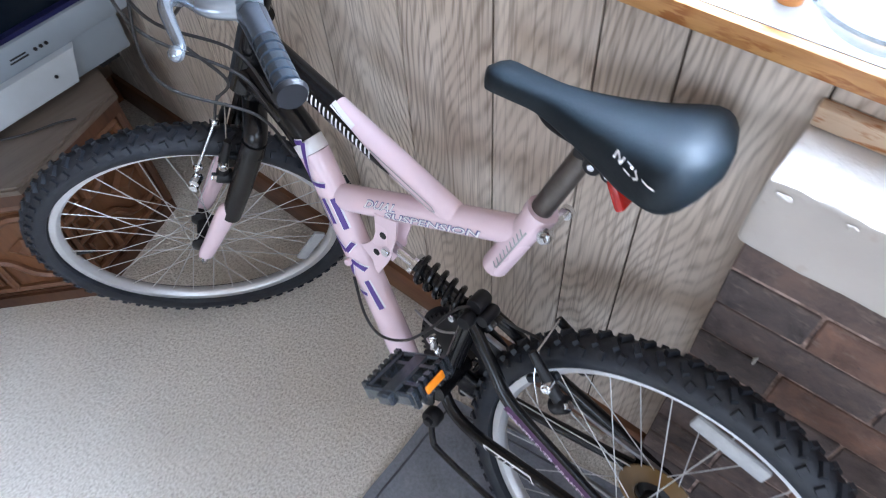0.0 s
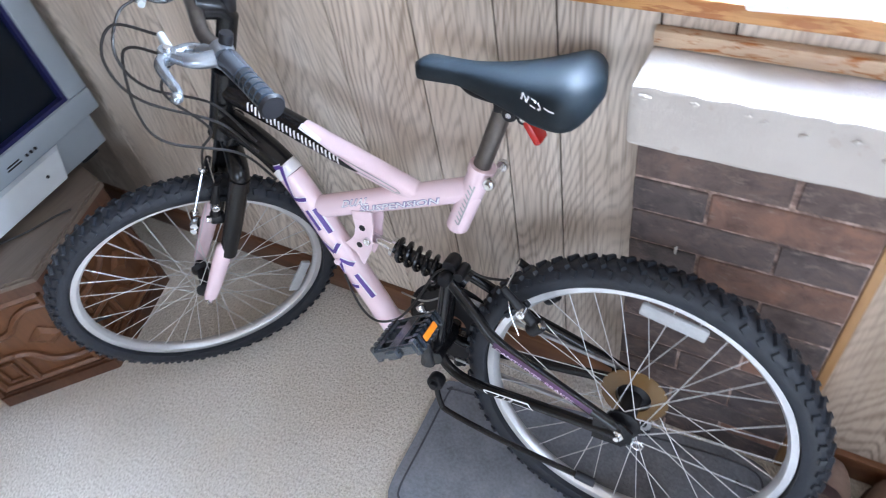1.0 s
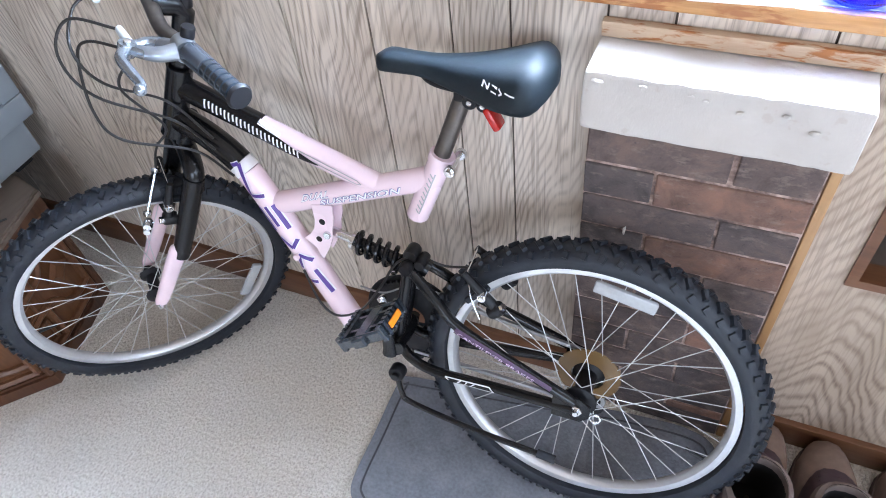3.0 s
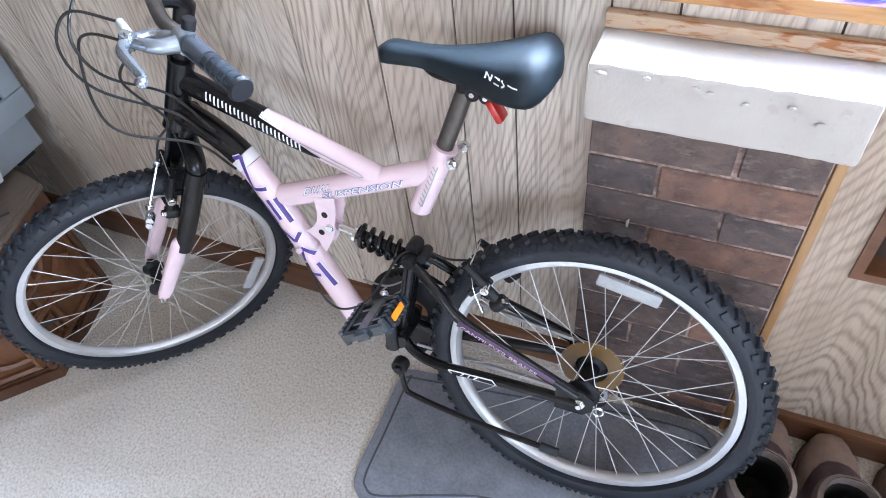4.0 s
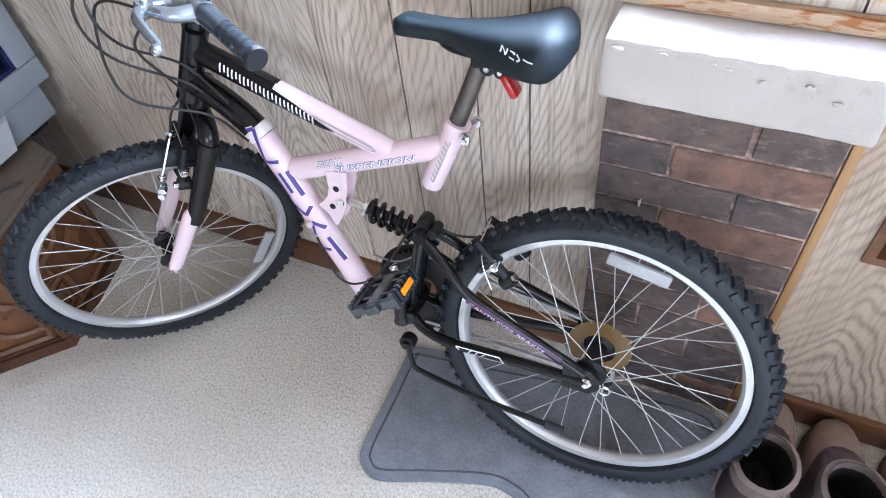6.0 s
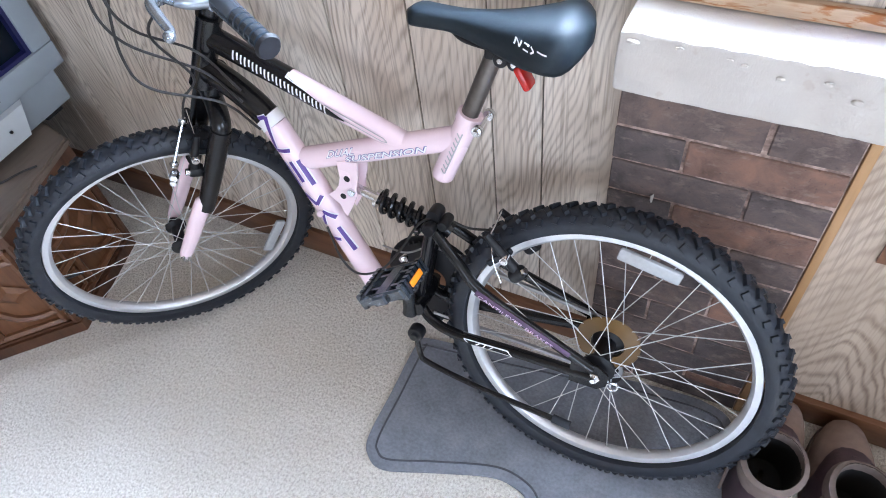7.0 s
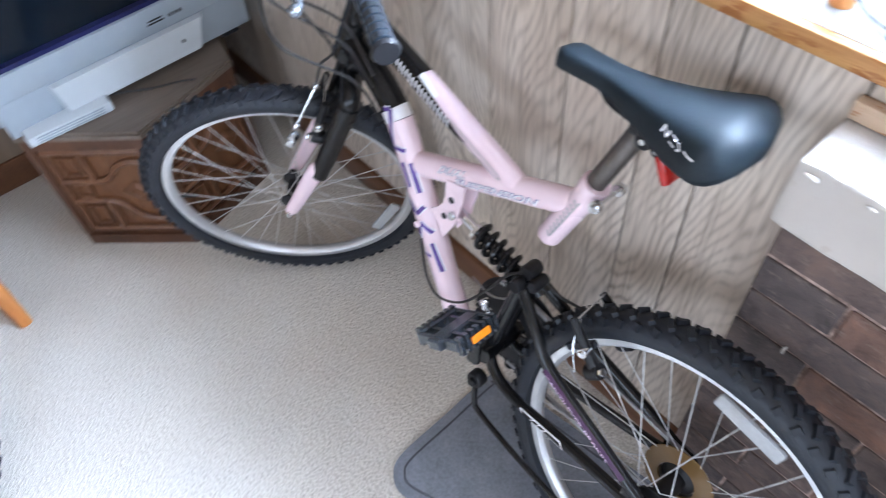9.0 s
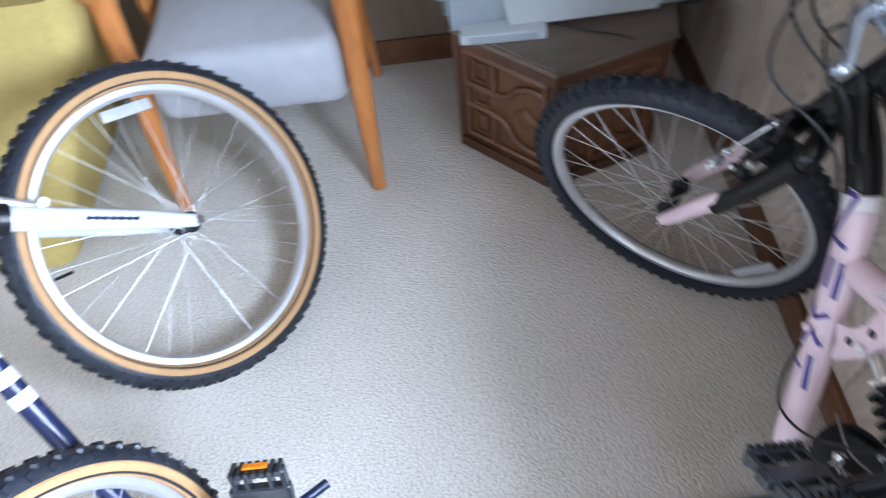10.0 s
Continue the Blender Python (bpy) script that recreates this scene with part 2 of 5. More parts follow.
SCREEN = plain("dark_screen", (0.010, 0.018, 0.030), 0.12, vary=0.1, scale=5)
NAVYPLASTIC = plain("navy_edge", (0.012, 0.014, 0.075), 0.3, vary=0.1)
MATFELT = plain("grey_car_mat", (0.215, 0.228, 0.262), 0.95, vary=0.28, scale=150, bump=0.6, spec=0.2)
MATEDGE = plain("mat_binding", (0.085, 0.09, 0.104), 0.9, vary=0.2, scale=120, bump=0.4, spec=0.2)
CLOTH = plain("grey_white_upholstery", (0.44, 0.45, 0.48), 0.95, vary=0.08, scale=200, bump=0.4, spec=0.2)
YELLOWCLOTH = plain("yellow_upholstery", (0.44, 0.335, 0.12), 0.95, vary=0.14, scale=90, bump=0.5, spec=0.2)
BOOTLEATHER = plain("tan_boot_suede", (0.22, 0.155, 0.125), 0.85, vary=0.2, scale=60, bump=0.3, spec=0.25)
BOOTTRIM = plain("plum_boot_leather", (0.055, 0.030, 0.038), 0.6, vary=0.25, scale=60, bump=0.2)
BOOTCOLLAR = plain("pale_boot_collar", (0.145, 0.108, 0.094), 0.9, vary=0.2, scale=80, bump=0.3)
BOOTSOLE = plain("boot_sole", (0.085, 0.055, 0.042), 0.8, vary=0.2, scale=60)
DARKLINING = plain("dark_lining", (0.005, 0.004, 0.004), 0.95, vary=0.3)
TANWALL = plain("tan_sidewall", (0.42, 0.235, 0.105), 0.7, vary=0.12, scale=60)
PALEBLUE = plain("pale_blue_enamel", (0.70, 0.76, 0.84), 0.28, vary=0.05)
NAVY = plain("navy_enamel", (0.012, 0.018, 0.06), 0.25, vary=0.2)
BLUEGLASS = glass("cobalt_glass", (0.02, 0.06, 0.75))
CLEARGLASS = glass("frosted_clear_glass", (0.95, 0.97, 0.98), 0.2)
PANE = glass("window_pane", (1, 1, 1), 0.0)
TEALPRINT = plain("teal_print", (0.20, 0.33, 0.38), 0.5, vary=0.3, scale=30)
CANDLE = plain("pinkish_ceramic", (0.42, 0.33, 0.30), 0.45, vary=0.2, scale=30)
AMBERWOOD = plain("orange_wood_figure", (0.50, 0.20, 0.06), 0.45, vary=0.25, scale=30)


# ---- shape helpers ----
def part(name, bm, material, parent=None, label="", m=None, smooth=True):
    """Links a bmesh as one mesh object, under a thing or a part when there is one."""
    me = bpy.data.meshes.new(name)
    bmesh.ops.recalc_face_normals(bm, faces=bm.faces)
    bm.to_mesh(me)
    bm.free()
    me.materials.append(material)
    if smooth:
        me.set_sharp_from_angle(angle=radians(38))
        for p in me.polygons:
            p.use_smooth = True
    ob = new(name, me)
    if parent is not None:
        ob.parent = parent
    if m is not None:
        ob.matrix_basis = m
    if label:
        tagged(ob, label)
    return ob


def thing(name, label, category, m=None, group="", kind=""):
    ob = new(name)
    ob.empty_display_size = 0.05
    if m is not None:
        ob.matrix_basis = m
    return tagged(ob, label, category, group, kind)


def block(lo, hi, bevel=0.0, segs=2, bm=None):
    """A box between two corners, its edges rounded by bevel."""
    b = bmesh.new()
    bmesh.ops.create_cube(b, size=1)
    for v in b.verts:
        v.co = [lo[i] + (v.co[i] + 0.5) * (hi[i] - lo[i]) for i in range(3)]
    if bevel:
        bmesh.ops.bevel(b, geom=b.edges[:], offset=bevel, segments=segs, affect="EDGES", profile=0.5)
    return join(bm, b) if bm is not None else b


def join(bm, other, m=None):
    """Adds the faces of other to bm."""
    if m is not None:
        other.transform(m)
    me = bpy.data.meshes.new("t")
    other.to_mesh(me)
    other.free()
    bm.from_mesh(me)
    bpy.data.meshes.remove(me)
    return bm


def smooth_line(pts, steps=6):
    """Catmull-Rom points through pts."""
    p = [Vector(q) for q in pts]
    p = [2 * p[0] - p[1]] + p + [2 * p[-1] - p[-2]]
    out = []
    for i in range(1, len(p) - 2):
        for k in range(steps):
            t = k / steps
            a, b, c, d = p[i - 1], p[i], p[i + 1], p[i + 2]
            out.append(0.5 * (2 * b + (c - a) * t + (2 * a - 5 * b + 4 * c - d) * t * t + (3 * b - a - 3 * c + d) * t ** 3))
    out.append(p[-2])
    return out


def tube(pts, r, seg=10, squash=1.0, side=(0, 1, 0), bm=None, close=True):
    """A round bar along pts; r one radius or one for each point; squash widens it across side."""
    bm = bm if bm is not None else bmesh.new()
    p = [Vector(q) for q in pts]
    rs = r if isinstance(r, (list, tuple)) else [r] * len(p)
    if len(rs) != len(p):
        rs = [rs[0] + (rs[-1] - rs[0]) * i / (len(p) - 1) for i in range(len(p))]
    rings, prev = [], None
    for i, c in enumerate(p):
        d = (p[min(i + 1, len(p) - 1)] - p[max(i - 1, 0)]).normalized()
        if prev is None:
            s = Vector(side)
            u = s - d * s.dot(d)
            if u.length < 1e-3:
                u = d.orthogonal()
        else:
            u = prev - d * prev.dot(d)
        u.normalize()
        prev = u
        w = d.cross(u)
        rings.append([bm.verts.new(c + (u * math.cos(a) * squash + w * math.sin(a)) * rs[i]) for a in (2 * math.pi * k / seg for k in range(seg))])
    for a, b in zip(rings, rings[1:]):
        for k in range(seg):
            bm.faces.new((a[k], a[(k + 1) % seg], b[(k + 1) % seg], b[k]))
    if close:
        bm.faces.new(rings[0][::-1])
        bm.faces.new(rings[-1])
    return bm


def lathe(profile, seg=48, bm=None, closed=False):
    """Turns (radius, height) points about z; closed joins the last to the first."""
    bm = bm if bm is not None else bmesh.new()
    rings = [[bm.verts.new((r * math.cos(a), r * math.sin(a), h)) for a in (2 * math.pi * k / seg for k in range(seg))] for r, h in profile]
    pairs = list(zip(rings, rings[1:])) + ([(rings[-1], rings[0])] if closed else [])
    for a, b in pairs:
        for k in range(seg):
            bm.faces.new((a[k], a[(k + 1) % seg], b[(k + 1) % seg], b[k]))
    if not closed:
        if profile[0][0] > 1e-4:
            bm.faces.new(rings[0][::-1])
        if profile[-1][0] > 1e-4:
            bm.faces.new(rings[-1])
    return bm


def loft(rings, bm=None, caps=True):
    bm = bm if bm is not None else bmesh.new()
    rr = [[bm.verts.new(q) for q in ring] for ring in rings]
    n = len(rr[0])
    for a, b in zip(rr, rr[1:]):
        for k in range(n):
            bm.faces.new((a[k], a[(k + 1) % n], b[(k + 1) % n], b[k]))
    if caps:
        bm.faces.new(rr[0][::-1])
        bm.faces.new(rr[-1])
    return bm


def slab(outline, z0, z1, bevel=0.0):
    """An upright prism over a flat outline."""
    bm = bmesh.new()
    bot = [bm.verts.new((x, y, z0)) for x, y in outline]
    top = [bm.verts.new((x, y, z1)) for x, y in outline]
    n = len(outline)
    for k in range(n):
        bm.faces.new((bot[k], bot[(k + 1) % n], top[(k + 1) % n], top[k]))
    bm.faces.new(bot[::-1])
    f = bm.faces.new(top)
    if bevel:
        bmesh.ops.bevel(bm, geom=list(f.edges), offset=bevel, segments=2, affect="EDGES")
    return bm


def axis_to(direction):
    """Turns z onto direction."""
    return Vector(direction).to_track_quat("Z", "Y").to_matrix().to_4x4()


def disc(c, n, r, h, bm=None, seg=20):
    """A short round boss centred on c along n."""
    b = lathe([(r * 0.9, -h / 2), (r, -h / 2 + h * 0.12), (r, h / 2 - h * 0.12), (r * 0.9, h / 2)], seg)
    m = Matrix.Translation(c) @ axis_to(n)
    return join(bm, b, m) if bm is not None else (b.transform(m), b)[1]


def lettering(body, size, place, bold=0.0):
    """Built-in letters as a mesh; place maps (along, up) to a point just over the surface."""
    c = bpy.data.curves.new("letters", "FONT")
    c.body, c.size, c.extrude, c.resolution_u, c.offset = body, size, 0.0, 2, bold
    o = bpy.data.objects.new("letters", c)
    scene.collection.objects.link(o)
    me = bpy.data.meshes.new_from_object(o.evaluated_get(bpy.context.evaluated_depsgraph_get()))
    bpy.data.objects.remove(o)
    bpy.data.curves.remove(c)
    bm = bmesh.new()
    bm.from_mesh(me)
    bpy.data.meshes.remove(me)
    bmesh.ops.triangulate(bm, faces=bm.faces)
    w = max(v.co.x for v in bm.verts)
    for v in bm.verts:
        v.co = place(v.co.x / w, v.co.y / size)
    return bm


# ---- room ----
def piece(name, lo, hi, material, label, category, bevel=0.0):
    return tagged(part(name, block(lo, hi, bevel), material, None, "", None, bevel > 0), label, category, kind="structure")


floor = piece("floor", (-1.9, -3.65, -0.1), (2.3, 0.2, 0.0), CARPET, "beige short-pile carpet covering the whole floor", "floor")
ceiling = piece("ceiling", (-1.9, -3.65, 2.35), (2.3, 0.3, 2.45), CEILING, "unseen ceiling closing the room, coloured brown to cut bounced light", "ceiling")


def opened(bm, lo, hi, axis, a0, a1, z0, z1):
    """A wall block with one rectangular opening through it."""
    cuts = [((lo[axis], a0), (lo[2], hi[2])), ((a1, hi[axis]), (lo[2], hi[2])), ((a0, a1), (lo[2], z0)), ((a0, a1), (z1, hi[2]))]
    for (s0, s1), (q0, q1) in cuts:
        l, h = list(lo), list(hi)
        l[axis], h[axis], l[2], h[2] = s0, s1, q0, q1
        if s1 - s0 > 1e-4 and q1 - q0 > 1e-4:
            block(l, h, bm=bm)
    return bm


# north wall: below the window a timber backing with a niche, above it the window opening
b = bmesh.new()
opened(b, (-1.9, 0.005, 0.0), (2.3, 0.16, 0.93), 0, 0.36, 0.62, 0.52, 0.715)
wall_north = tagged(part("wall_north", b, PANEL_BACK, None, "", None, False), "wall clad in pale wood-grain panelling below the window", "wall", kind="structure")
b = opened(bmesh.new(), (-1.9, 0.005, 0.93), (2.3, 0.2, 2.35), 0, -0.30, 1.25, 0.93, 2.05)
part("upper_wall", b, WHITEPAINT, wall_north, "white painted wall round the window", None, False)
part("niche_back", block((0.3, 0.162, 0.45), (0.7, 0.18, 0.8)), TRIMWOOD, wall_north, "dark wooden back of the wall niche", None, False)
b = opened(bmesh.new(), (-0.30, 0.14, 0.96), (1.25, 0.19, 2.05), 0, -0.24, 1.19, 1.02, 1.99)
block((0.42, 0.14, 1.02), (0.48, 0.19, 1.99), bm=b)
window_1 = tagged(part("window_1", b, WHITEPAINT, None, "", None, False), "wide white-framed window over the sill", "window", kind="structure")
for x0, x1 in ((-0.24, 0.42), (0.48, 1.19)):
    pane = part("pane", block((x0, 0.178, 1.02), (x1, 0.182, 1.99)), PANE, window_1, "clear glass pane", None, False)
    pane.visible_shadow = False

wall_west = tagged(part("wall_west", block((-1.9, -3.65, 0.0), (-1.8, 0.005, 2.35)), PANEL_BACK, None, "", None, False), "brown wood-panelled wall behind the chair", "wall", kind="structure")
# Unseen walls, browned to cut bounce; openings added for the fill lamps.
for nm, lo, hi, ax, a0, a1, lab in (("wall_south", (-1.8, -3.65, 0.0), (2.3, -3.5, 2.35), 0, 0.1, 1.8, "unseen brown wall with an opening for the added south fill"),
                                    ("wall_east", (2.2, -3.5, 0.0), (2.3, 0.005, 2.35), 1, -1.9, -0.8, "unseen brown wall with an opening for the added east fill")):
    tagged(part(nm, opened(bmesh.new(), lo, hi, ax, a0, a1, 0.85, 2.1), BROWNWALL, None, "", None, False), lab, "wall", kind="structure")

sill = tagged(part("sill", block((-1.2, -0.0005, 0.934), (1.3, 0.139, 0.947), 0.002), SILLTOP), "worn white window sill with a varnished pine edge", "sill", kind="structure")
part("edge_board", block((-1.2, -0.015, 0.924), (1.3, -0.001, 0.9475), 0.003), SILLWOOD, sill, "orange varnished pine edge")

for nm, lo, hi in (("baseboard", (-1.8, -0.013, 0.0), (-0.066, 0.004, 0.088)), ("baseboard", (0.287, -0.019, 0.0), (2.2, 0.004, 0.075)), ("baseboard", (-1.8, -3.5, 0.0), (-1.787, -0.014, 0.088))):
    tagged(part(nm, block(lo, hi, 0.004), TRIMWOOD), "reddish-brown stained wooden baseboard along the panelling", "baseboard", kind="structure")

# fireplace remains: mortar core, plaster mantel, pine strip, corner strip
fireplace = tagged(part("fireplace", block((-0.062, -0.0465, 0.0), (0.256, 0.004, 0.80)), MORTAR, None, "", None, False), "bricked-up fireplace of dark brown bricks under a plaster mantel", "fireplace", kind="structure")
b = block((-0.066, -0.094, 0.785), (0.270, -0.001, 0.878), 0.005, 2)
bmesh.ops.subdivide_edges(b, edges=[e for e in b.edges if e.calc_length() > 0.06], cuts=26, use_grid_fill=True)
for v in b.verts:
    k = noise.noise(v.co * 21.0) * 0.0022 + noise.noise(v.co * 70.0) * 0.0011
    v.co.y -= k
    v.co.z += noise.noise(v.co * 33.0 + Vector((5, 0, 0))) * 0.0016
    if v.co.z > 0.87 and v.co.y < -0.085:
        v.co.z -= max(0.0, noise.noise(v.co * 55.0)) * 0.006
    v.co.x += max(0.0, (v.co.z - 0.83)) * 0.08 * (1 if v.co.x < 0.0 else 0) * max(0.0, 1 - (v.co.x + 0.066) / 0.05)
part("mantel", b, PLASTER, fireplace, "thick white-painted plaster mantel with chipped edges")
b = bmesh.new()
for x, z, s in ((0.012, 0.868, 0.004), (0.071, 0.865, 0.003), (0.088, 0.861, 0.003), (0.13, 0.852, 0.004), (-0.045, 0.866, 0.006), (0.18, 0.857, 0.004), (0.215, 0.84, 0.005)):
    q = bmesh.new()
    bmesh.ops.create_icosphere(q, subdivisions=2, radius=s)
    for v in q.verts:
        v.co *= 1 + 0.5 * noise.noise(v.co * 400 + Vector((x * 90, z, 0)))
    join(b, q, Matrix.Translation((x, -0.0968, z)) @ Matrix.Diagonal((1.3, 0.5, 0.7, 1)))
part("plaster_lump", b, PLASTER, fireplace, "small plaster lumps on the face")
b = bmesh.new()
q = bmesh.new()
bmesh.ops.create_icosphere(q, subdivisions=2, radius=0.006)
for v in q.verts:
    v.co *= 1 + 0.7 * noise.noise(v.co * 300)
join(b, q, Matrix.Translation((0.010, -0.0525, 0.561)) @ Matrix.Diagonal((0.45, 0.35, 1.4, 1)))
part("plaster_splash", b, PLASTER, fireplace, "white plaster splash on a brick")
wood_strip = tagged(part("wood_strip", block((-0.062, -0.0165, 0.8795), (1.2, -0.001, 0.902), 0.0025), PINE), "knotty unfinished pine batten nailed above the mantel", "batten", kind="structure")
corner_strip = tagged(part("trim", block((0.2575, -0.049, 0.0), (0.272, 0.004, 0.784), 0.003), TRIMWOOD_Z), "narrow orange-brown wooden strip beside the bricks", "trim", kind="structure")

# bold-grained sheet with the niche
sheet = tagged(part("panel_sheet", opened(bmesh.new(), (0.273, -0.006, 0.07), (1.5, 0.0045, 0.876), 0, 0.36, 0.62, 0.52, 0.715), PANEL_BOLD, None, "", None, False), "pale oak-grain plywood sheet with a square niche", "panel", kind="structure")
b = opened(bmesh.new(), (0.345, -0.012, 0.505), (0.635, 0.03, 0.73), 0, 0.361, 0.619, 0.521, 0.714)
part("niche_frame", b, TRIMWOOD, sheet, "reddish-brown wooden niche frame", None, False)


# ---- main bicycle ----
BIKE = Matrix.Translation((0, -0.196, 0.296)) @ pose(0, 0, 0, 0, 0, 3.8) @ pose(0, 0, 0, -13.0, 0, 0)
bicycle = thing("bicycle", "pink and black dual-suspension mountain bicycle leaning on the panelled wall", "bicycle", BIKE)


def make_tyre(r_out, width, material, parent, label="", knobs=64, m=None, lift=0.0046):
    """A knobbly tyre about z: a rounded carcass with three rows of blocks."""
    h = width * 0.5
    prof = []
    for k in range(11):
        a = math.pi * (k / 10 - 0.5) * 1.36
        prof.append((r_out - 0.006 - h * 0.92 + h * 0.92 * math.cos(a), h * 0.98 * math.sin(a)))
    prof.append((prof[-1][0] - 0.001, prof[-1][1] * 0.72))
    prof.insert(0, (prof[0][0] - 0.001, prof[0][1] * 0.72))
    bm = lathe(prof, 96, closed=True)
    for i in range(knobs):
        for row, ang, sx, sz in ((-2, -56, 0.011, 0.0068), (-1, -17, 0.0095, 0.0098), (1, 17, 0.0095, 0.0098), (2, 56, 0.011, 0.0068)):
            a = 2 * math.pi * (i + (0.5 if row % 2 else 0) + (0.25 if row > 0 else 0)) / knobs
            t = radians(ang)
            c = Vector(((r_out - 0.006 - h * 0.92 + (h * 0.92 + 0.0005) * math.cos(t)), 0, (h * 0.98 + 0.0005) * math.sin(t)))
            q = block((-0.0055, -sx * 0.50, -sz), (lift * (1.0 if row % 2 else 0.62), sx * 0.50, sz))
            for v in q.verts:
                if v.co.x > 0:
                    v.co.y *= 0.8
                    v.co.z *= 0.82
            tw = pose(0, 0, 0, -34 * row if row % 2 else 9 * row, 0, 0)
            join(bm, q, Matrix.Rotation(a, 4, "Z") @ Matrix.Translation(c) @ Matrix.Rotation(-t, 4, "Y") @ tw)
    return part("tyre", bm, material, parent, label, m)


def make_wheel(parent, m, r_out, r_rim, spokes, hub_r, hub_half, tyre_mat, wall_mat=None, rim_mat=None, name="wheel", reflector=None, spoke_r=0.0009):
    """Rim with its tyre, hub, crossed spokes and reflector; the axle runs along z."""
    w = 0.0125
    prof = [(r_rim, -w), (r_rim + 0.001, -w + 0.002), (r_rim - 0.002, 0), (r_rim + 0.001, w - 0.002), (r_rim, w), (r_rim - 0.011, w * 0.95), (r_rim - 0.0165, w * 0.45), (r_rim - 0.0175, 0), (r_rim - 0.0165, -w * 0.45), (r_rim - 0.011, -w * 0.95)]
    wheel = part(name, lathe(prof, 96, closed=True), rim_mat or ALLOY, parent, "brushed alloy wheel rim", m)
    make_tyre(r_out, (r_out - r_rim) * 1.12, tyre_mat, wheel, "knobbly black rubber tyre", lift=0.0030 if wall_mat else 0.0046)
    if wall_mat:
        for s in (-1, 1):
            hh = (r_out - r_rim) * 0.56
            part("sidewall", lathe([(r_rim + 0.0005, s * (w + 0.003)), (r_rim + 0.010, s * (hh * 0.93 + 0.001)), (r_rim + 0.020, s * (hh * 0.99 + 0.0012)), (r_rim + 0.024, s * (hh * 0.9))], 96, closed=True), wall_mat, wheel, "tan tyre sidewall")
    part("hub", lathe([(0.004, -hub_half), (0.009, -hub_half), (0.009, -hub_half * 0.72), (hub_r, -hub_half * 0.60), (hub_r, -hub_half * 0.52), (hub_r * 0.55, -hub_half * 0.40), (hub_r * 0.55, hub_half * 0.40), (hub_r, hub_half * 0.52), (hub_r, hub_half * 0.60), (0.009, hub_half * 0.72), (0.009, hub_half), (0.004, hub_half)], 28), BLACKMATT, wheel, "dark wheel hub")
    for i in range(spokes):
        a = 2 * math.pi * i / spokes
        s = 1 if i % 2 else -1
        lead = radians(62) * (1 if (i // 2) % 2 else -1)
        p0 = Vector((hub_r * 0.88 * math.cos(a + lead), hub_r * 0.88 * math.sin(a + lead), s * hub_half * 0.56))
        p1 = Vector(((r_rim - 0.015) * math.cos(a), (r_rim - 0.015) * math.sin(a), 0))
        part("spoke", tube([p0, p1], spoke_r, 6), SPOKE, wheel)
    part("valve", tube([((r_rim - 0.02) * math.cos(0.4), (r_rim - 0.02) * math.sin(0.4), 0), ((r_rim - 0.055) * math.cos(0.4), (r_rim - 0.055) * math.sin(0.4), 0)], 0.003, 8), BLACKMATT, wheel, "valve stem")
    if reflector is not None:
        q = block((-0.052, -0.012, -0.005), (0.052, 0.012, 0.005), 0.0045)
        for v in q.verts:
            v.co.y -= v.co.x * v.co.x * 2.2
        part("wheel_reflector", q, CLEARPLASTIC, wheel, "clear plastic spoke reflector", Matrix.Rotation(reflector, 4, "Z") @ Matrix.Translation((0, r_rim - 0.034, -hub_half * 0.05)))
    return wheel


AXLE = Matrix(((1, 0, 0, 0), (0, 0, 1, 0), (0, -1, 0, 0), (0, 0, 0, 1)))  # z of a wheel to the bicycle's right side
RW = make_wheel(bicycle, pose(0, 0, 0, -2.0, 0, -3.0) @ AXLE, 0.307, 0.260, 36, 0.030, 0.066, RUBBER, reflector=radians(191), name="wheel")
# amber disc and sprockets
part("spoke_guard", lathe([(0.031, 0.026), (0.058, 0.030), (0.059, 0.0315), (0.031, 0.029)], 40, closed=True), AMBERDISC, RW, "amber plastic spoke guard disc")
b = bmesh.new()
for k, r in enumerate((0.046, 0.041, 0.036, 0.031, 0.026, 0.022)):
    join(b, lathe([(0.016, 0.034 + k * 0.004), (r, 0.034 + k * 0.004), (r, 0.0362 + k * 0.004), (0.016, 0.0362 + k * 0.004)], 36, closed=True))
part("cassette", b, STEEL, RW, "dull steel rear sprockets")
for s in (-1, 1):
    b = disc((0, 0, s * 0.062), (0, 0, 1), 0.011, 0.009, None, 6)
    part("axle_nut", disc((0, 0, s * 0.0685), (0, 0, 1), 0.005, 0.010, b, 12), CHROME, RW, "chrome axle nut")

# frame
TT0, TT1 = Vector((-0.727, 0, 0.476)), Vector((-0.345, 0, 0.338))


def tt(f):
    return TT0.lerp(TT1, f)


part("head_tube", tube([(-0.766, 0, 0.385), (-0.763, 0, 0.392), (-0.718, 0, 0.506), (-0.715, 0, 0.513)], [0.023, 0.0215, 0.0215, 0.023], 18), BLACK, bicycle, "black head tube")
part("top_tube", tube([tt(0), tt(0.39)], 0.0215, 18, 0.85), BLACK, bicycle, "black front end of the top tube")
part("top_tube", tube([tt(0.391), tt(0.6), tt(0.945)], [0.0215, 0.0212, 0.0200], 18, 0.85), PINK, bicycle, "pale pink top tube")
DT = smooth_line([(-0.745, 0, 0.415), (-0.69, 0, 0.387), (-0.638, 0, 0.346), (-0.598, 0, 0.288), (-0.52, 0, 0.148), (-0.436, 0, 0.0)], 6)
part("down_tube", tube(DT[:13], 0.0245, 18, 0.9), BLACK, bicycle, "black curved front of the down tube")
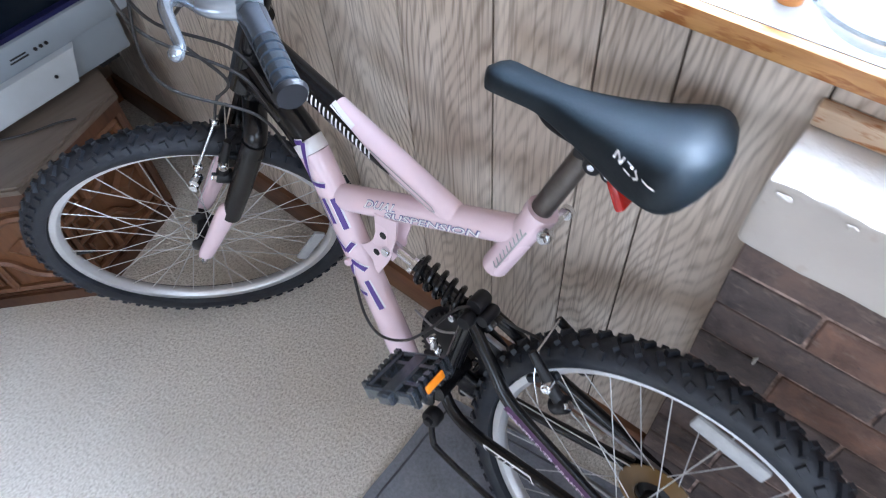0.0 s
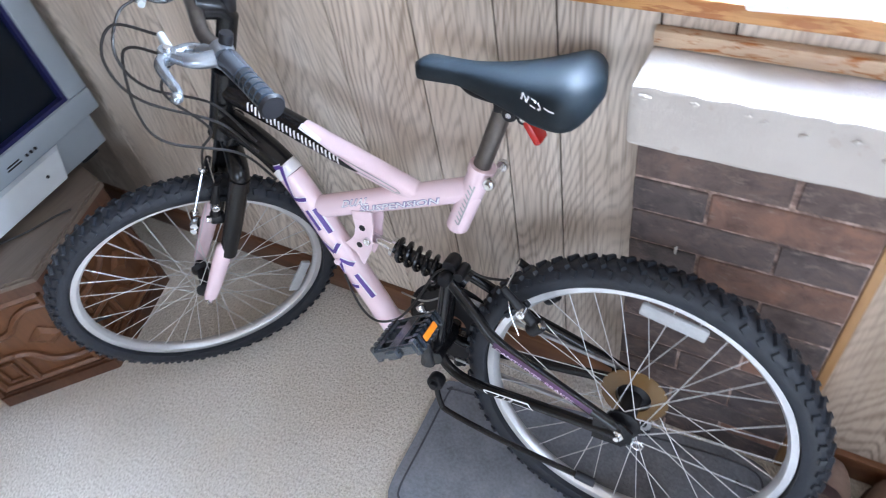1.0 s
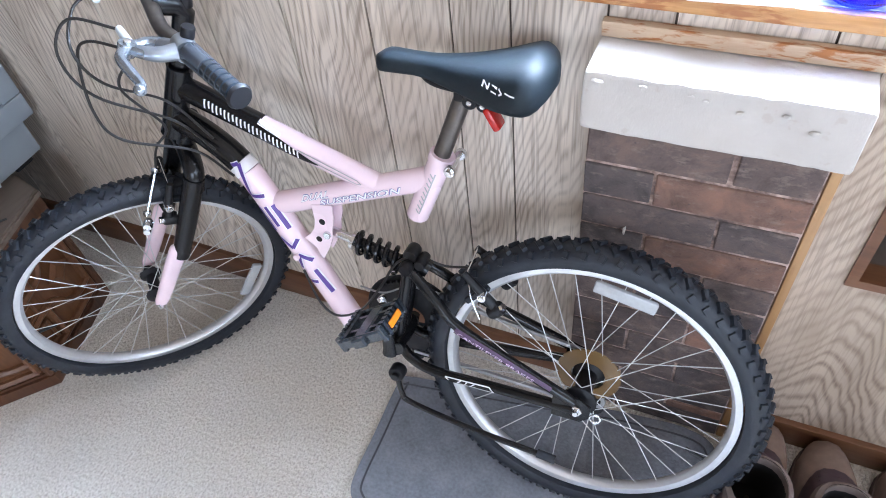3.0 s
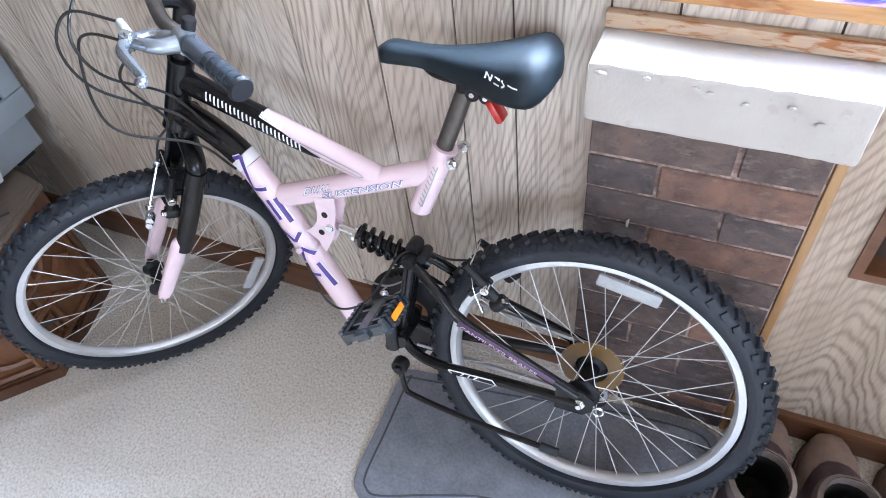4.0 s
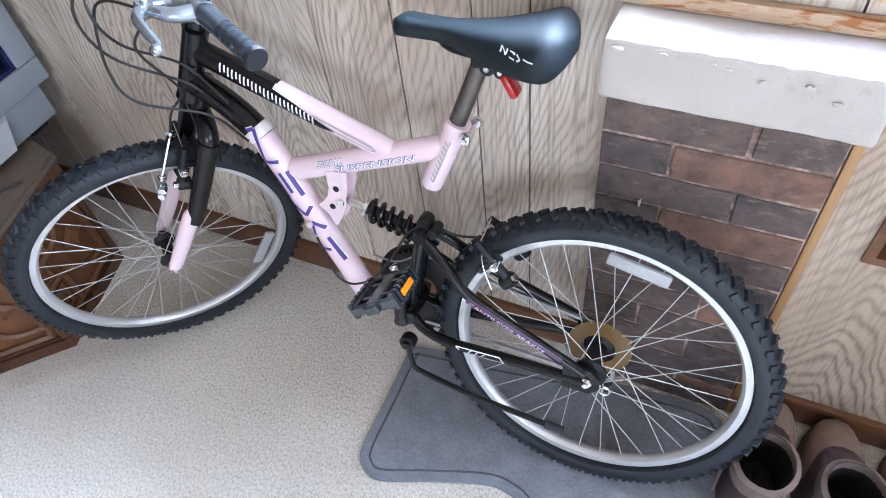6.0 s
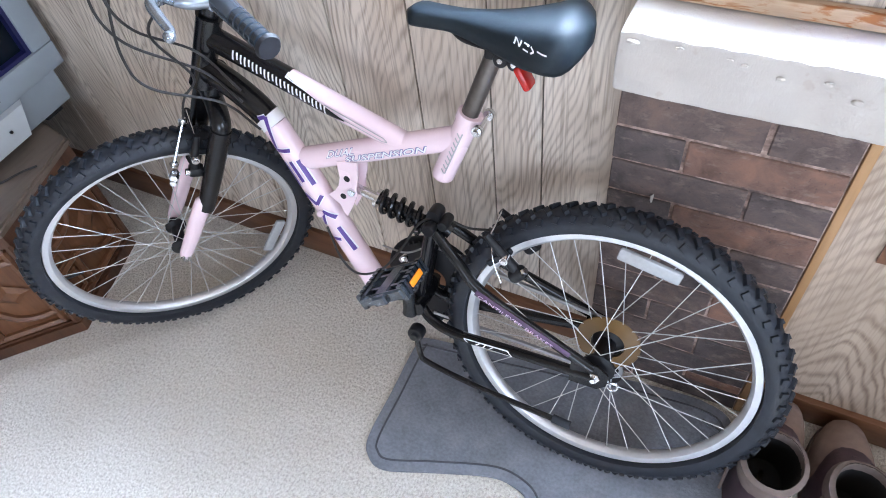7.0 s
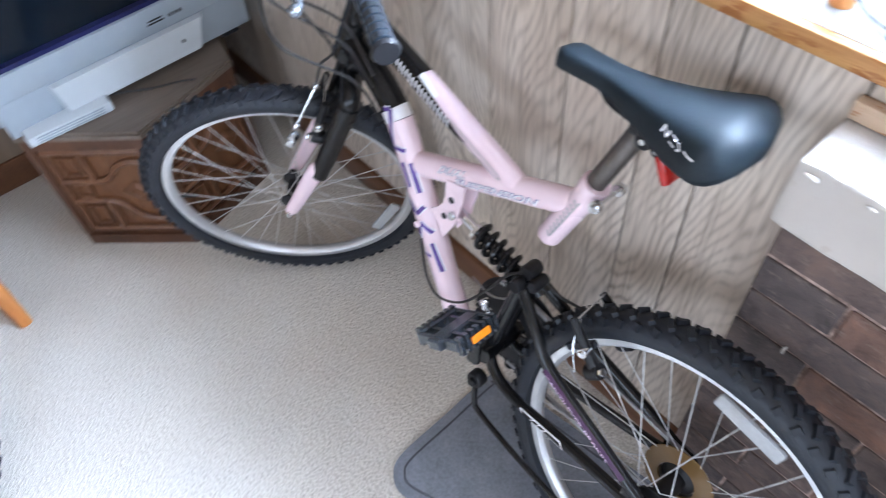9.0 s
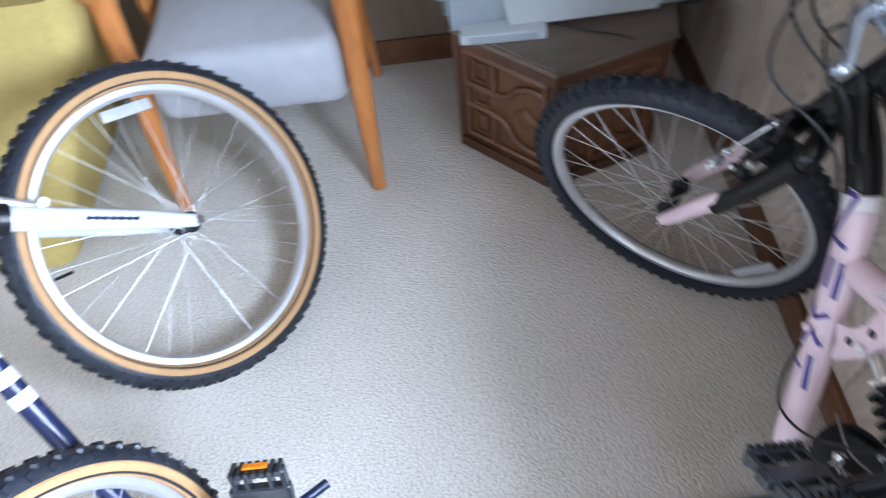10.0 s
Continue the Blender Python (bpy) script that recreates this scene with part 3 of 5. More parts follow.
part("tube_band", tube(DT[12:15], 0.0247, 18, 0.9), WHITE, bicycle, "white band on the down tube")
part("down_tube", tube(DT[14:], [0.0245] * (len(DT) - 15) + [0.023], 18, 0.9), PINK, bicycle, "pale pink down tube")
part("middle_tube", tube([(-0.592, 0, 0.268), (-0.56, 0, 0.279), (-0.275, 0, 0.380)], [0.018, 0.0215, 0.0205], 18, 0.85), PINK, bicycle, "pale pink middle tube")
ST0, ST1 = Vector((-0.307, 0, 0.301)), Vector((-0.259, 0, 0.424))
part("seat_tube", tube([ST0, ST0 + Vector((0.001, 0, 0.003)), ST1], [0.017, 0.0185, 0.0190], 18), PINK, bicycle, "short pink seat tube")
part("seat_post", tube([ST0.lerp(ST1, 0.6), (-0.224, 0, 0.528)], 0.0138, 16), GUNMETAL, bicycle, "worn dark steel seat post")
clamp = part("seat_clamp", tube([ST0.lerp(ST1, 0.90), ST0.lerp(ST1, 1.0)], 0.0208, 18), PINK, bicycle, "pink seat clamp collar")
b = bmesh.new()
disc((-0.240, -0.024, 0.410), (0, 1, 0), 0.009, 0.010, b)
disc((-0.240, -0.031, 0.410), (0, 1, 0), 0.0055, 0.008, b, 6)
tube([(-0.240, -0.028, 0.410), (-0.240, 0.03, 0.412)], 0.003, 8, bm=b)
disc((-0.240, 0.028, 0.412), (0, 1, 0), 0.009, 0.010, b)
part("clamp_bolt", b, CHROME, clamp, "chrome clamp bolt")
# gusset plate under the middle tube; black discs paint its dark holes
b = bmesh.new()
for s in (-1, 1):
    o = [(-0.496, 0.296), (-0.456, 0.302), (-0.457, 0.268), (-0.463, 0.245), (-0.463, 0.232), (-0.470, 0.214), (-0.486, 0.183), (-0.492, 0.190), (-0.498, 0.206), (-0.520, 0.222), (-0.506, 0.234), (-0.497, 0.247), (-0.493, 0.264)]
    q = slab([(x, z) for x, z in o], -0.0018, 0.0018)
    join(b, q, Matrix.Translation((0, s * 0.017, 0)) @ Matrix.Rotation(radians(90), 4, "X"))
gusset = part("gusset", b, PINK, bicycle, "pink shock mount plates", None, False)
for x, z, r in ((-0.479, 0.2645, 0.0060), (-0.490, 0.2258, 0.0058)):
    part("gusset_hole_disc", disc((x, -0.0188, z), (0, 1, 0), r, 0.0016, None, 16), BLACKMATT, gusset, "black disc painted in for the dark of a lightening hole")
part("gusset_bolt", disc((-0.4714, -0.021, 0.2395), (0, 1, 0), 0.0072, 0.008, None, 12), CHROME, gusset, "chrome bolt")
# shock
S0, S1 = Vector((-0.474, 0, 0.236)), Vector((-0.325, 0, 0.195))
sv = (S1 - S0)
shock = part("shock_absorber", tube([S0, S0 + sv * 0.30], 0.0085, 14), CHROME, bicycle, "chrome shock shaft")
part("spring_seat", tube([S0 + sv * 0.27, S0 + sv * 0.31], 0.0175, 18), CHROME, shock, "chrome spring seat")
part("damper", tube([S0 + sv * 0.31, S0 + sv * 0.96], 0.0105, 14), BLACK, shock, "black damper body")
u = sv.normalized()
p1 = Vector((0, 1, 0))
p2 = u.cross(p1)
coil = [S0 + sv * (0.33 + 0.56 * k / 90) + (p1 * math.cos(k / 90 * 2 * math.pi * 5) + p2 * math.sin(k / 90 * 2 * math.pi * 5)) * 0.0185 for k in range(91)]
part("spring", tube(coil, 0.0047, 8), BLACK, shock, "black coil spring")
part("spring_seat", tube([S0 + sv * 0.90, S0 + sv * 0.94], 0.0175, 18), BLACK, shock, "black lower spring seat")

# saddle
def saddle_ring(x):
    f = (x + 0.357) / 0.265
    wmax = 0.0225 + 0.051 * max(0.0, min(1.0, (f - 0.30) / 0.52)) ** 1.25
    if f > 0.86:
        wmax *= math.sqrt(max(0.02, 1 - ((f - 0.86) / 0.142) ** 2))
    if f < 0.07:
        wmax *= math.sqrt(max(0.03, 1 - ((0.07 - f) / 0.072) ** 2))
    top = 0.583 - 0.010 * math.sin(f * math.pi) + 0.030 * f ** 2
    if f > 0.86:
        top -= 0.030 * ((f - 0.86) / 0.14) ** 2
    if f < 0.1:
        top -= 0.013 * ((0.1 - f) / 0.1) ** 2
    bot = 0.549 - 0.029 * min(1, max(0, f - 0.25) * 2.2)
    if f > 0.86:
        bot += 0.036 * ((f - 0.86) / 0.14) ** 2
    out = []
    for k in range(20):
        a = 2 * math.pi * k / 20
        cy, cz = math.cos(a), math.sin(a)
        yy = wmax * (abs(cy) ** 0.75) * (1 if cy >= 0 else -1)
        if cz >= 0:
            zz = bot + 0.5 * (top - bot) + 0.5 * (top - bot) * cz ** 0.7
        else:
            zz = bot + 0.5 * (top - bot) - 0.5 * (top - bot) * abs(cz) ** 0.6
        out.append((x, yy, zz))
    return out


xs = [-0.357 + 0.265 * (k / 30) for k in range(31)]
saddle = part("saddle", loft([saddle_ring(x) for x in xs]), VINYL, bicycle, "black padded vinyl saddle")
b = bmesh.new()
for s in (-1, 1):
    tube(smooth_line([(-0.290, s * 0.010, 0.556), (-0.262, s * 0.016, 0.541), (-0.19, s * 0.022, 0.537), (-0.14, s * 0.028, 0.548)]), 0.0035, 8, bm=b)
part("saddle_rail", b, BLACKMATT, saddle, "dark saddle rails")
b = block((-0.236, -0.020, 0.520), (-0.203, 0.020, 0.546), 0.005)
disc((-0.208, -0.024, 0.527), (0, 1, 0), 0.011, 0.012, b)
disc((-0.190, -0.020, 0.522), (0, 1, 0), 0.010, 0.010, b)
part("saddle_clamp", b, BLACKMATT, saddle, "black saddle clamp")
b = disc((-0.208, -0.031, 0.527), (0, 1, 0), 0.004, 0.004)
disc((-0.190, -0.026, 0.522), (0, 1, 0), 0.004, 0.004, b)
part("clamp_bolt", b, CHROME, saddle, "small bright bolts")
q = block((-0.009, -0.016, -0.022), (0.003, 0.016, 0.016), 0.005)
part("rear_reflector", q, REDPLASTIC, saddle, "red rear reflector", pose(-0.176, -0.012, 0.507, 0, -32, 0))


def saddle_mark(f, v):
    """A place on the near flank of the saddle."""
    x = -0.182 + 0.046 * f
    ring = saddle_ring(x + 0.0001)
    best = [q for q in ring if q[1] < 0]
    zc = 0.5645 - 0.010 * f + v
    best.sort(key=lambda q: abs(q[2] - zc))
    a, c = best[0], best[1]
    return Vector((x, min(a[1], c[1]) - 0.0012, zc))


def mark(strokes, place, w, material, parent, label, unit=1.0):
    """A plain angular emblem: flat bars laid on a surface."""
    for (a0, b0), (a1, b1) in strokes:
        bm = bmesh.new()
        d = Vector((a1 - a0, b1 - b0))
        g = Vector((d.x * unit, d.y)).normalized() * w
        nrm = Vector((-g.y / unit, g.x))
        n = 6
        rows = [[bm.verts.new(place(p.x, p.y)) for p in (Vector((a0, b0)) + d * (k / n) + nrm * e for e in (-1, 0, 1))] for k in range(n + 1)]
        for r0, r1 in zip(rows, rows[1:]):
            for j in range(2):
                bm.faces.new((r0[j], r1[j], r1[j + 1], r0[j + 1]))
        part("decal", bm, material, parent, label, None, False)


mark([((0.0, 0.001), (0.05, 0.010)), ((0.05, 0.010), (0.18, 0.001)), ((0.18, 0.001), (0.24, 0.010)), ((0.32, 0.009), (0.50, 0.009)), ((0.30, 0.001), (0.48, 0.001)), ((0.56, 0.010), (0.66, 0.0055)), ((0.66, 0.0055), (0.56, 0.001)), ((0.76, 0.009), (1.06, 0.009))], saddle_mark, 0.0011, WHITE, saddle, "white angular emblem", 0.046)


def on_tube(a, b, r, squash=0.85, lift=0.0007):
    """Maps (along 0..1, height over the axis in metres) to the near side of a tube."""
    a, b = Vector(a), Vector(b)
    d = b - a
    up = Vector((-d.z, 0, d.x)).normalized()
    if up.z < 0:
        up = -up

    def place(f, h):
        h = max(-r * 0.97, min(r * 0.97, h))
        return a + d * f + up * h + Vector((0, -(math.sqrt(r * r - h * h) * squash + lift), 0))
    return place


# bars in place of the emblem on the top tube, over a black tapering flash
plf = on_tube(tt(0), tt(1), 0.0215, 0.85, 0.0012)
b = bmesh.new()
rows = []
for k in range(15):
    f = 0.375 + 0.30 * k / 14
    hi = 0.0165 - 0.0215 * (k / 14)
    lo = -0.0208 + 0.0140 * (k / 14) ** 2
    rows.append([b.verts.new(plf(f, lo + (hi - lo) * j / 5)) for j in range(6)])
for r0, r1 in zip(rows, rows[1:]):
    for j in range(5):
        b.faces.new((r0[j], r1[j], r1[j + 1], r0[j + 1]))
part("decal", b, BLACK, bicycle, "black tapering flash", None, False)
pl = on_tube(tt(0.13), tt(0.64), 0.0215, 0.85, 0.0019)
strokes = []
for k in range(24):
    f0 = 0.03 + k * 0.037
    d = -0.0080 * (k / 23)
    short = 0.004 if k % 3 == 1 else 0.0
    strokes.append(((f0 + 0.016, -0.0035 + d + short), (f0, 0.0115 + d)))
mark([((0.385, 0.0165), (0.49, 0.0120))], plf, 0.0036, WHITE, bicycle, "white flash between black and pink", 0.40)
mark(strokes, pl, 0.0015, WHITE, bicycle, "white emblem bars", 0.20)
pl = on_tube(tt(0.33), tt(0.98), 0.0216)
mark([((0.38, 0.004), (0.80, 0.002)), ((0.38, -0.004), (0.80, -0.005)), ((0.80, 0.002), (0.83, -0.0015)), ((0.83, -0.0015), (0.80, -0.005))], pl, 0.0009, STEEL, bicycle, "grey looped pinstripe", 0.27)
# the large purple emblem on the down tube
pl = on_tube((-0.628, 0, 0.345), (-0.480, 0, 0.078), 0.0247, 0.9)
E1 = [((-0.04, -0.020), (-0.03, 0.008)), ((-0.03, 0.008), (0.17, -0.013)), ((0.17, -0.013), (0.20, 0.013)),
      ((0.25, -0.014), (0.42, -0.012)), ((0.26, 0.001), (0.40, 0.002)), ((0.27, 0.015), (0.44, 0.016)),
      ((0.47, -0.013), (0.56, 0.000)), ((0.56, 0.000), (0.52, 0.017)), ((0.70, -0.010), (0.61, 0.002)), ((0.61, 0.002), (0.68, 0.018)),
      ((0.74, 0.012), (0.92, 0.016)), ((0.82, 0.004), (0.80, -0.012))]
mark(E1, pl, 0.0052, WHITE, bicycle, "white outline of the purple emblem", 0.305)
pl2 = on_tube((-0.628, 0, 0.345), (-0.480, 0, 0.078), 0.0247, 0.9, 0.0014)
mark(E1, pl2, 0.0035, PURPLE, bicycle, "purple angular emblem", 0.305)
plw = on_tube((-0.530, 0, 0.2895), (-0.318, 0, 0.3645), 0.0212, 0.85, 0.0004)
plb = on_tube((-0.530, 0, 0.2895), (-0.318, 0, 0.3645), 0.0212, 0.85, 0.0010)
for pq, mt, bold in ((plw, GREYBLUE, 0.055), (plb, WHITE, 0.010)):
    part("lettering", lettering("DUAL", 1.0, lambda f, v: pq(0.07 + 0.26 * f + 0.05 * v, 0.0030 + 0.0150 * v), bold), mt, bicycle, "white words with grey-blue outline", None, False)
    part("lettering", lettering("SUSPENSION", 1.0, lambda f, v: pq(0.22 + 0.71 * f + 0.05 * v, -0.0105 + 0.0160 * v), bold), mt, bicycle, "white words with grey-blue outline", None, False)
pl = on_tube(ST0.lerp(ST1, 0.16), ST0.lerp(ST1, 0.86), 0.0190, 1.0)
mark([((0.0 + k * 0.1, -0.003), (0.07 + k * 0.1, 0.004)) for k in range(9)] + [((0.0, -0.004), (0.9, -0.004))], pl, 0.0011, STEEL, bicycle, "grey illegible lettering bars", 0.09)

# rear triangle
b = bmesh.new()
tube(smooth_line([(-0.345, 0, 0.19), (-0.318, 0, 0.205), (-0.290, 0, 0.192)]), 0.016, 12, bm=b)
tube([(-0.322, -0.012, 0.205), (-0.352, -0.014, 0.03)], 0.012, 12, bm=b)
tube([(-0.322, 0.012, 0.205), (-0.352, 0.014, 0.03)], 0.012, 12, bm=b)
tube([(-0.44, 0, 0.0), (-0.35, 0, 0.02)], 0.015, 12, bm=b)
yoke = part("swingarm_yoke", b, BLACK, bicycle, "black swingarm yoke")
b = bmesh.new()
disc((-0.320, -0.028, 0.208), (0, 1, 0), 0.011, 0.02, b)
disc((-0.320, 0.0, 0.222), (0, 1, 0), 0.013, 0.03, b)
disc((-0.300, -0.005, 0.212), (0, 1, 0), 0.010, 0.034, b)
part("pivot", b, BLACKMATT, yoke, "black pivot bosses")
part("pivot_bolt", disc((-0.346, -0.022, 0.190), (0, 1, 0), 0.006, 0.012, None, 6), CHROME, yoke, "bright pivot bolt")
for s in (-1, 1):
    part("seat_stay", tube(smooth_line([(-0.318, s * 0.018, 0.198), (-0.265, s * 0.035, 0.155), (-0.217, s * 0.046, 0.114), (-0.10, s * 0.055, 0.061), (-0.008, s * 0.060, 0.018)]), 0.0098, 12), BLACK, bicycle, "black seat stay")
    part("chain_stay", tube(smooth_line([(-0.352, s * 0.022, 0.030), (-0.320, s * 0.034, 0.000), (-0.265, s * 0.044, -0.010), (-0.15, s * 0.050, -0.006), (-0.008, s * 0.060, 0.0)]), 0.0098, 12), BLACK, bicycle, "black chain stay")
    q = slab([(-0.045, -0.022), (0.004, -0.024), (0.020, -0.010), (0.020, 0.014), (0.0, 0.030), (-0.046, 0.030)], -0.0025, 0.0025)
    part("dropout", q, BLACK, bicycle, "black drop-out plate", Matrix.Translation((0, s * 0.0605, 0)) @ Matrix.Rotation(radians(90), 4, "X"), False)
part("eyelet_ring", tube([(0.030 + 0.009 * math.cos(a), -0.064, -0.006 + 0.009 * math.sin(a)) for a in (2 * math.pi * k / 16 for k in range(17))], 0.0022, 8), CHROME, bicycle, "chrome eyelet ring")
pl = on_tube((-0.225, -0.046, 0.116), (-0.050, -0.0575, 0.040), 0.0100, 1.0, 0.0010)
mark([((0.0, 0.0), (0.5, 0.0)), ((0.5, 0.0), (1.0, 0.0))], pl, 0.0070, PLUM, bicycle, "plum decal strip", 0.19)
pl2 = on_tube((-0.225, -0.046, 0.116), (-0.050, -0.0575, 0.040), 0.0100, 1.0, 0.0018)
part("lettering", lettering("CANTILEVER BRAKES", 1.0, lambda f, v: pl2(0.03 + 0.80 * f, -0.0045 + 0.010 * v)), LILAC, bicycle, "lilac words cantilever brakes", None, False)
pl = on_tube((-0.245, -0.044, -0.009), (-0.150, -0.050, -0.006), 0.0100, 1.0, 0.0012)
mark([((0.0, 0.004), (0.9, 0.006)), ((0.1, -0.005), (1.0, -0.003)), ((0.0, 0.004), (0.1, -0.005)), ((0.9, 0.006), (1.0, -0.003)), ((0.25, -0.003), (0.33, 0.004)), ((0.4, -0.003), (0.45, 0.004)), ((0.52, -0.003), (0.60, 0.004))], pl, 0.0010, WHITE, bicycle, "white oval emblem outline", 0.095)

# crankset
BB = Vector((-0.352, 0, 0.022))
part("bottom_bracket", tube([BB + Vector((0, -0.040, 0)), BB + Vector((0, 0.040, 0))], 0.020, 18), BLACK, bicycle, "black bottom bracket shell")
b = lathe([(0.030, -0.002), (0.082, -0.002), (0.086, 0.0), (0.082, 0.002), (0.030, 0.002)], 44, closed=True)
for k in range(44):
    join(b, block((0.083, -0.002, -0.0012), (0.0905, 0.002, 0.0012)), Matrix.Rotation(2 * math.pi * k / 44, 4, "Z"))
CR = Matrix.Translation(BB + Vector((0, 0.047, 0))) @ Matrix.Rotation(radians(90), 4, "X")
chainset = part("chainring", b, BLACKMATT, bicycle, "black chainring", CR)
part("chain_guard", lathe([(0.060, -0.012), (0.096, -0.012), (0.097, -0.0105), (0.096, -0.009), (0.060, -0.009)], 48, closed=True), BLACKMATT, chainset, "round black chain guard")
ch = smooth_line([(BB.x, 0.047, BB.z + 0.088), (-0.2, 0.047, 0.075), (0.0, 0.045, 0.037), (0.035, 0.045, 0.015), (0.038, 0.045, -0.01), (0.03, 0.048, -0.055), (0.018, 0.05, -0.10), (-0.15, 0.048, -0.085), (BB.x, 0.047, BB.z - 0.088)], 8)
b = bmesh.new()
for k in range(len(ch) * 3 - 3):
    a, c = ch[k // 3], ch[k // 3 + 1]
    p = a.lerp(c, (k % 3) / 3)
    d = (c - a).normalized()
    q = block((-0.0052, -0.003, -0.0036), (0.0052, 0.003, 0.0036))
    ang = math.atan2(d.z, d.x)
    join(b, q, Matrix.Translation(p) @ Matrix.Rotation(-ang, 4, "Y"))
part("chain", b, STEEL, bicycle, "dull steel chain")
b = tube([(0.02, 0.055, -0.02), (0.026, 0.058, -0.055), (0.018, 0.058, -0.10)], 0.008, 10)
disc((0.028, 0.050, -0.052), (0, 1, 0), 0.020, 0.006, b)
disc((0.018, 0.050, -0.102), (0, 1, 0), 0.020, 0.006, b)
part("derailleur", b, BLACKMATT, bicycle, "black rear derailleur")


def pedal(parent, c, turn, label="black plastic platform pedal"):
    bm = bmesh.new()
    m = Matrix.Translation(c) @ turn
    for lo, hi in (((-0.046, -0.040, -0.011), (-0.036, 0.040, 0.011)), ((0.036, -0.040, -0.011), (0.046, 0.040, 0.011)), ((-0.046, -0.042, -0.010), (0.046, -0.034, 0.010)), ((-0.046, 0.034, -0.010), (0.046, 0.042, 0.010)), ((-0.014, -0.050, -0.009), (0.014, 0.044, 0.009))):
        block(lo, hi, 0.003, 1, bm=bm)
    for k in range(7):
        for s in (-1, 1):
            block((s * 0.045 - 0.005, -0.039 + k * 0.0118, -0.014), (s * 0.045 + 0.005, -0.032 + k * 0.0118, 0.014), bm=bm)
    for s in (-1, 1):
        block((-0.036, s * 0.018 - 0.003, -0.008), (0.036, s * 0.018 + 0.003, 0.008), bm=bm)
    ob = part("pedal", bm, GRIP, parent, label, m, False)
    part("pedal_reflector", block((0.0505, -0.019, -0.006), (0.0545, 0.019, 0.006), 0.002), ORANGEPLASTIC, ob, "orange pedal reflector", None, False)
    part("pedal_reflector", block((-0.0545, -0.019, -0.006), (-0.0505, 0.019, 0.006), 0.002), ORANGEPLASTIC, ob, "orange pedal reflector", None, False)
    return ob


CA = Vector((0.004, 0, 0.130))
for s in (-1, 1):
    e = BB + CA * (-s) + Vector((0, s * 0.070, 0))
    part("crank_arm", tube([BB + Vector((0, s * 0.058, 0)), BB + Vector((0, s * 0.058, 0)) + CA * (-s) * 0.1, e], [0.014, 0.012, 0.010], 10, 0.7), BLACK, bicycle, "black crank arm")
    pedal(bicycle, e + Vector((0, s * 0.052, 0)), pose(0, 0, 0, 0, -32 if s < 0 else 0, 0))

# kickstand
b = tube(smooth_line([(-0.344, -0.030, -0.030), (-0.345, -0.046, -0.040), (-0.336, -0.052, -0.085), (-0.315, -0.056, -0.100), (-0.20, -0.068, -0.112), (-0.035, -0.082, -0.118)]), 0.0055, 10)
kick = part("kickstand", b, BLACK, bicycle, "black folded kickstand")
b = disc((-0.346, -0.043, -0.038), (0, 1, 0), 0.016, 0.022)
disc((-0.346, -0.057, -0.038), (0, 1, 0), 0.008, 0.008, b)
part("kickstand_pivot", b, BLACKMATT, kick, "round black kickstand pivot")
part("rubber_foot", tube([(-0.060, -0.080, -0.1165), (-0.026, -0.083, -0.1185)], 0.008, 10), RUBBER, kick, "rubber kickstand foot")


def v_brake(parent, m, label):
    """Two arms with pads, a bright link and the noodle; local x across, z along the arms, y to the front."""
    ob = None
    for s in (-1, 1):
        bm = tube([(s * 0.040, 0.018, -0.03), (s * 0.041, 0.022, 0.02), (s * 0.036, 0.020, 0.058)], [0.010, 0.008, 0.006], 10)
        disc((s * 0.040, 0.016, -0.026), (0, 1, 0), 0.013, 0.024, bm)
        a = part("brake_arm", bm, BLACKMATT, parent if ob is None else ob, label, m if ob is None else None)
        ob = ob or a
        part("brake_pad", block((s * 0.026 - 0.005, -0.028, 0.004), (s * 0.026 + 0.005, 0.028, 0.016), 0.003), RUBBER, ob, "black brake pad")
        bm = disc((s * 0.043, 0.030, -0.026), (0, 1, 0), 0.007, 0.012, None, 6)
        disc((s * 0.046, 0.022, 0.010), (1, 0, 0), 0.008, 0.016, bm, 12)
        disc((s * 0.052, 0.022, 0.010), (1, 0, 0), 0.005, 0.010, bm, 6)
        part("brake_bolt", bm, CHROME, ob, "bright brake bolts")
    part("brake_link", tube([(-0.036, 0.022, 0.057), (0.036, 0.022, 0.053)], 0.0016, 6), CHROME, ob, "bright brake cable link")
    return ob


# rear brake across the seat stays
bx = Matrix(((0, -1, 0, 0), (1, 0, 0, 0), (0, 0, 1, 0), (0, 0, 0, 1)))
v_brake(bicycle, Matrix.Translation((-0.187, 0, 0.176)) @ Matrix.Rotation(radians(-46), 4, "Y") @ bx.inverted(), "black rear brake arm")

# ---- steering: axis through the head tube, turned to the left ----
A_UP = Vector((0.361, 0, 0.9325))
A_FW = Vector((-0.9325, 0, 0.361))
A_LT = Vector((0, -1, 0))
STEER = radians(51)
fw = A_FW * math.cos(STEER) + A_LT * math.sin(STEER)
lt = A_LT * math.cos(STEER) - A_FW * math.sin(STEER)
HB = Vector((-0.763, 0, 0.393))


def steer_frame(origin):
    """x to the rider's left along the bar, y forward, z up the steering axis."""
    m = Matrix((lt, fw, A_UP)).transposed().to_4x4()
    m.translation = origin
    return m


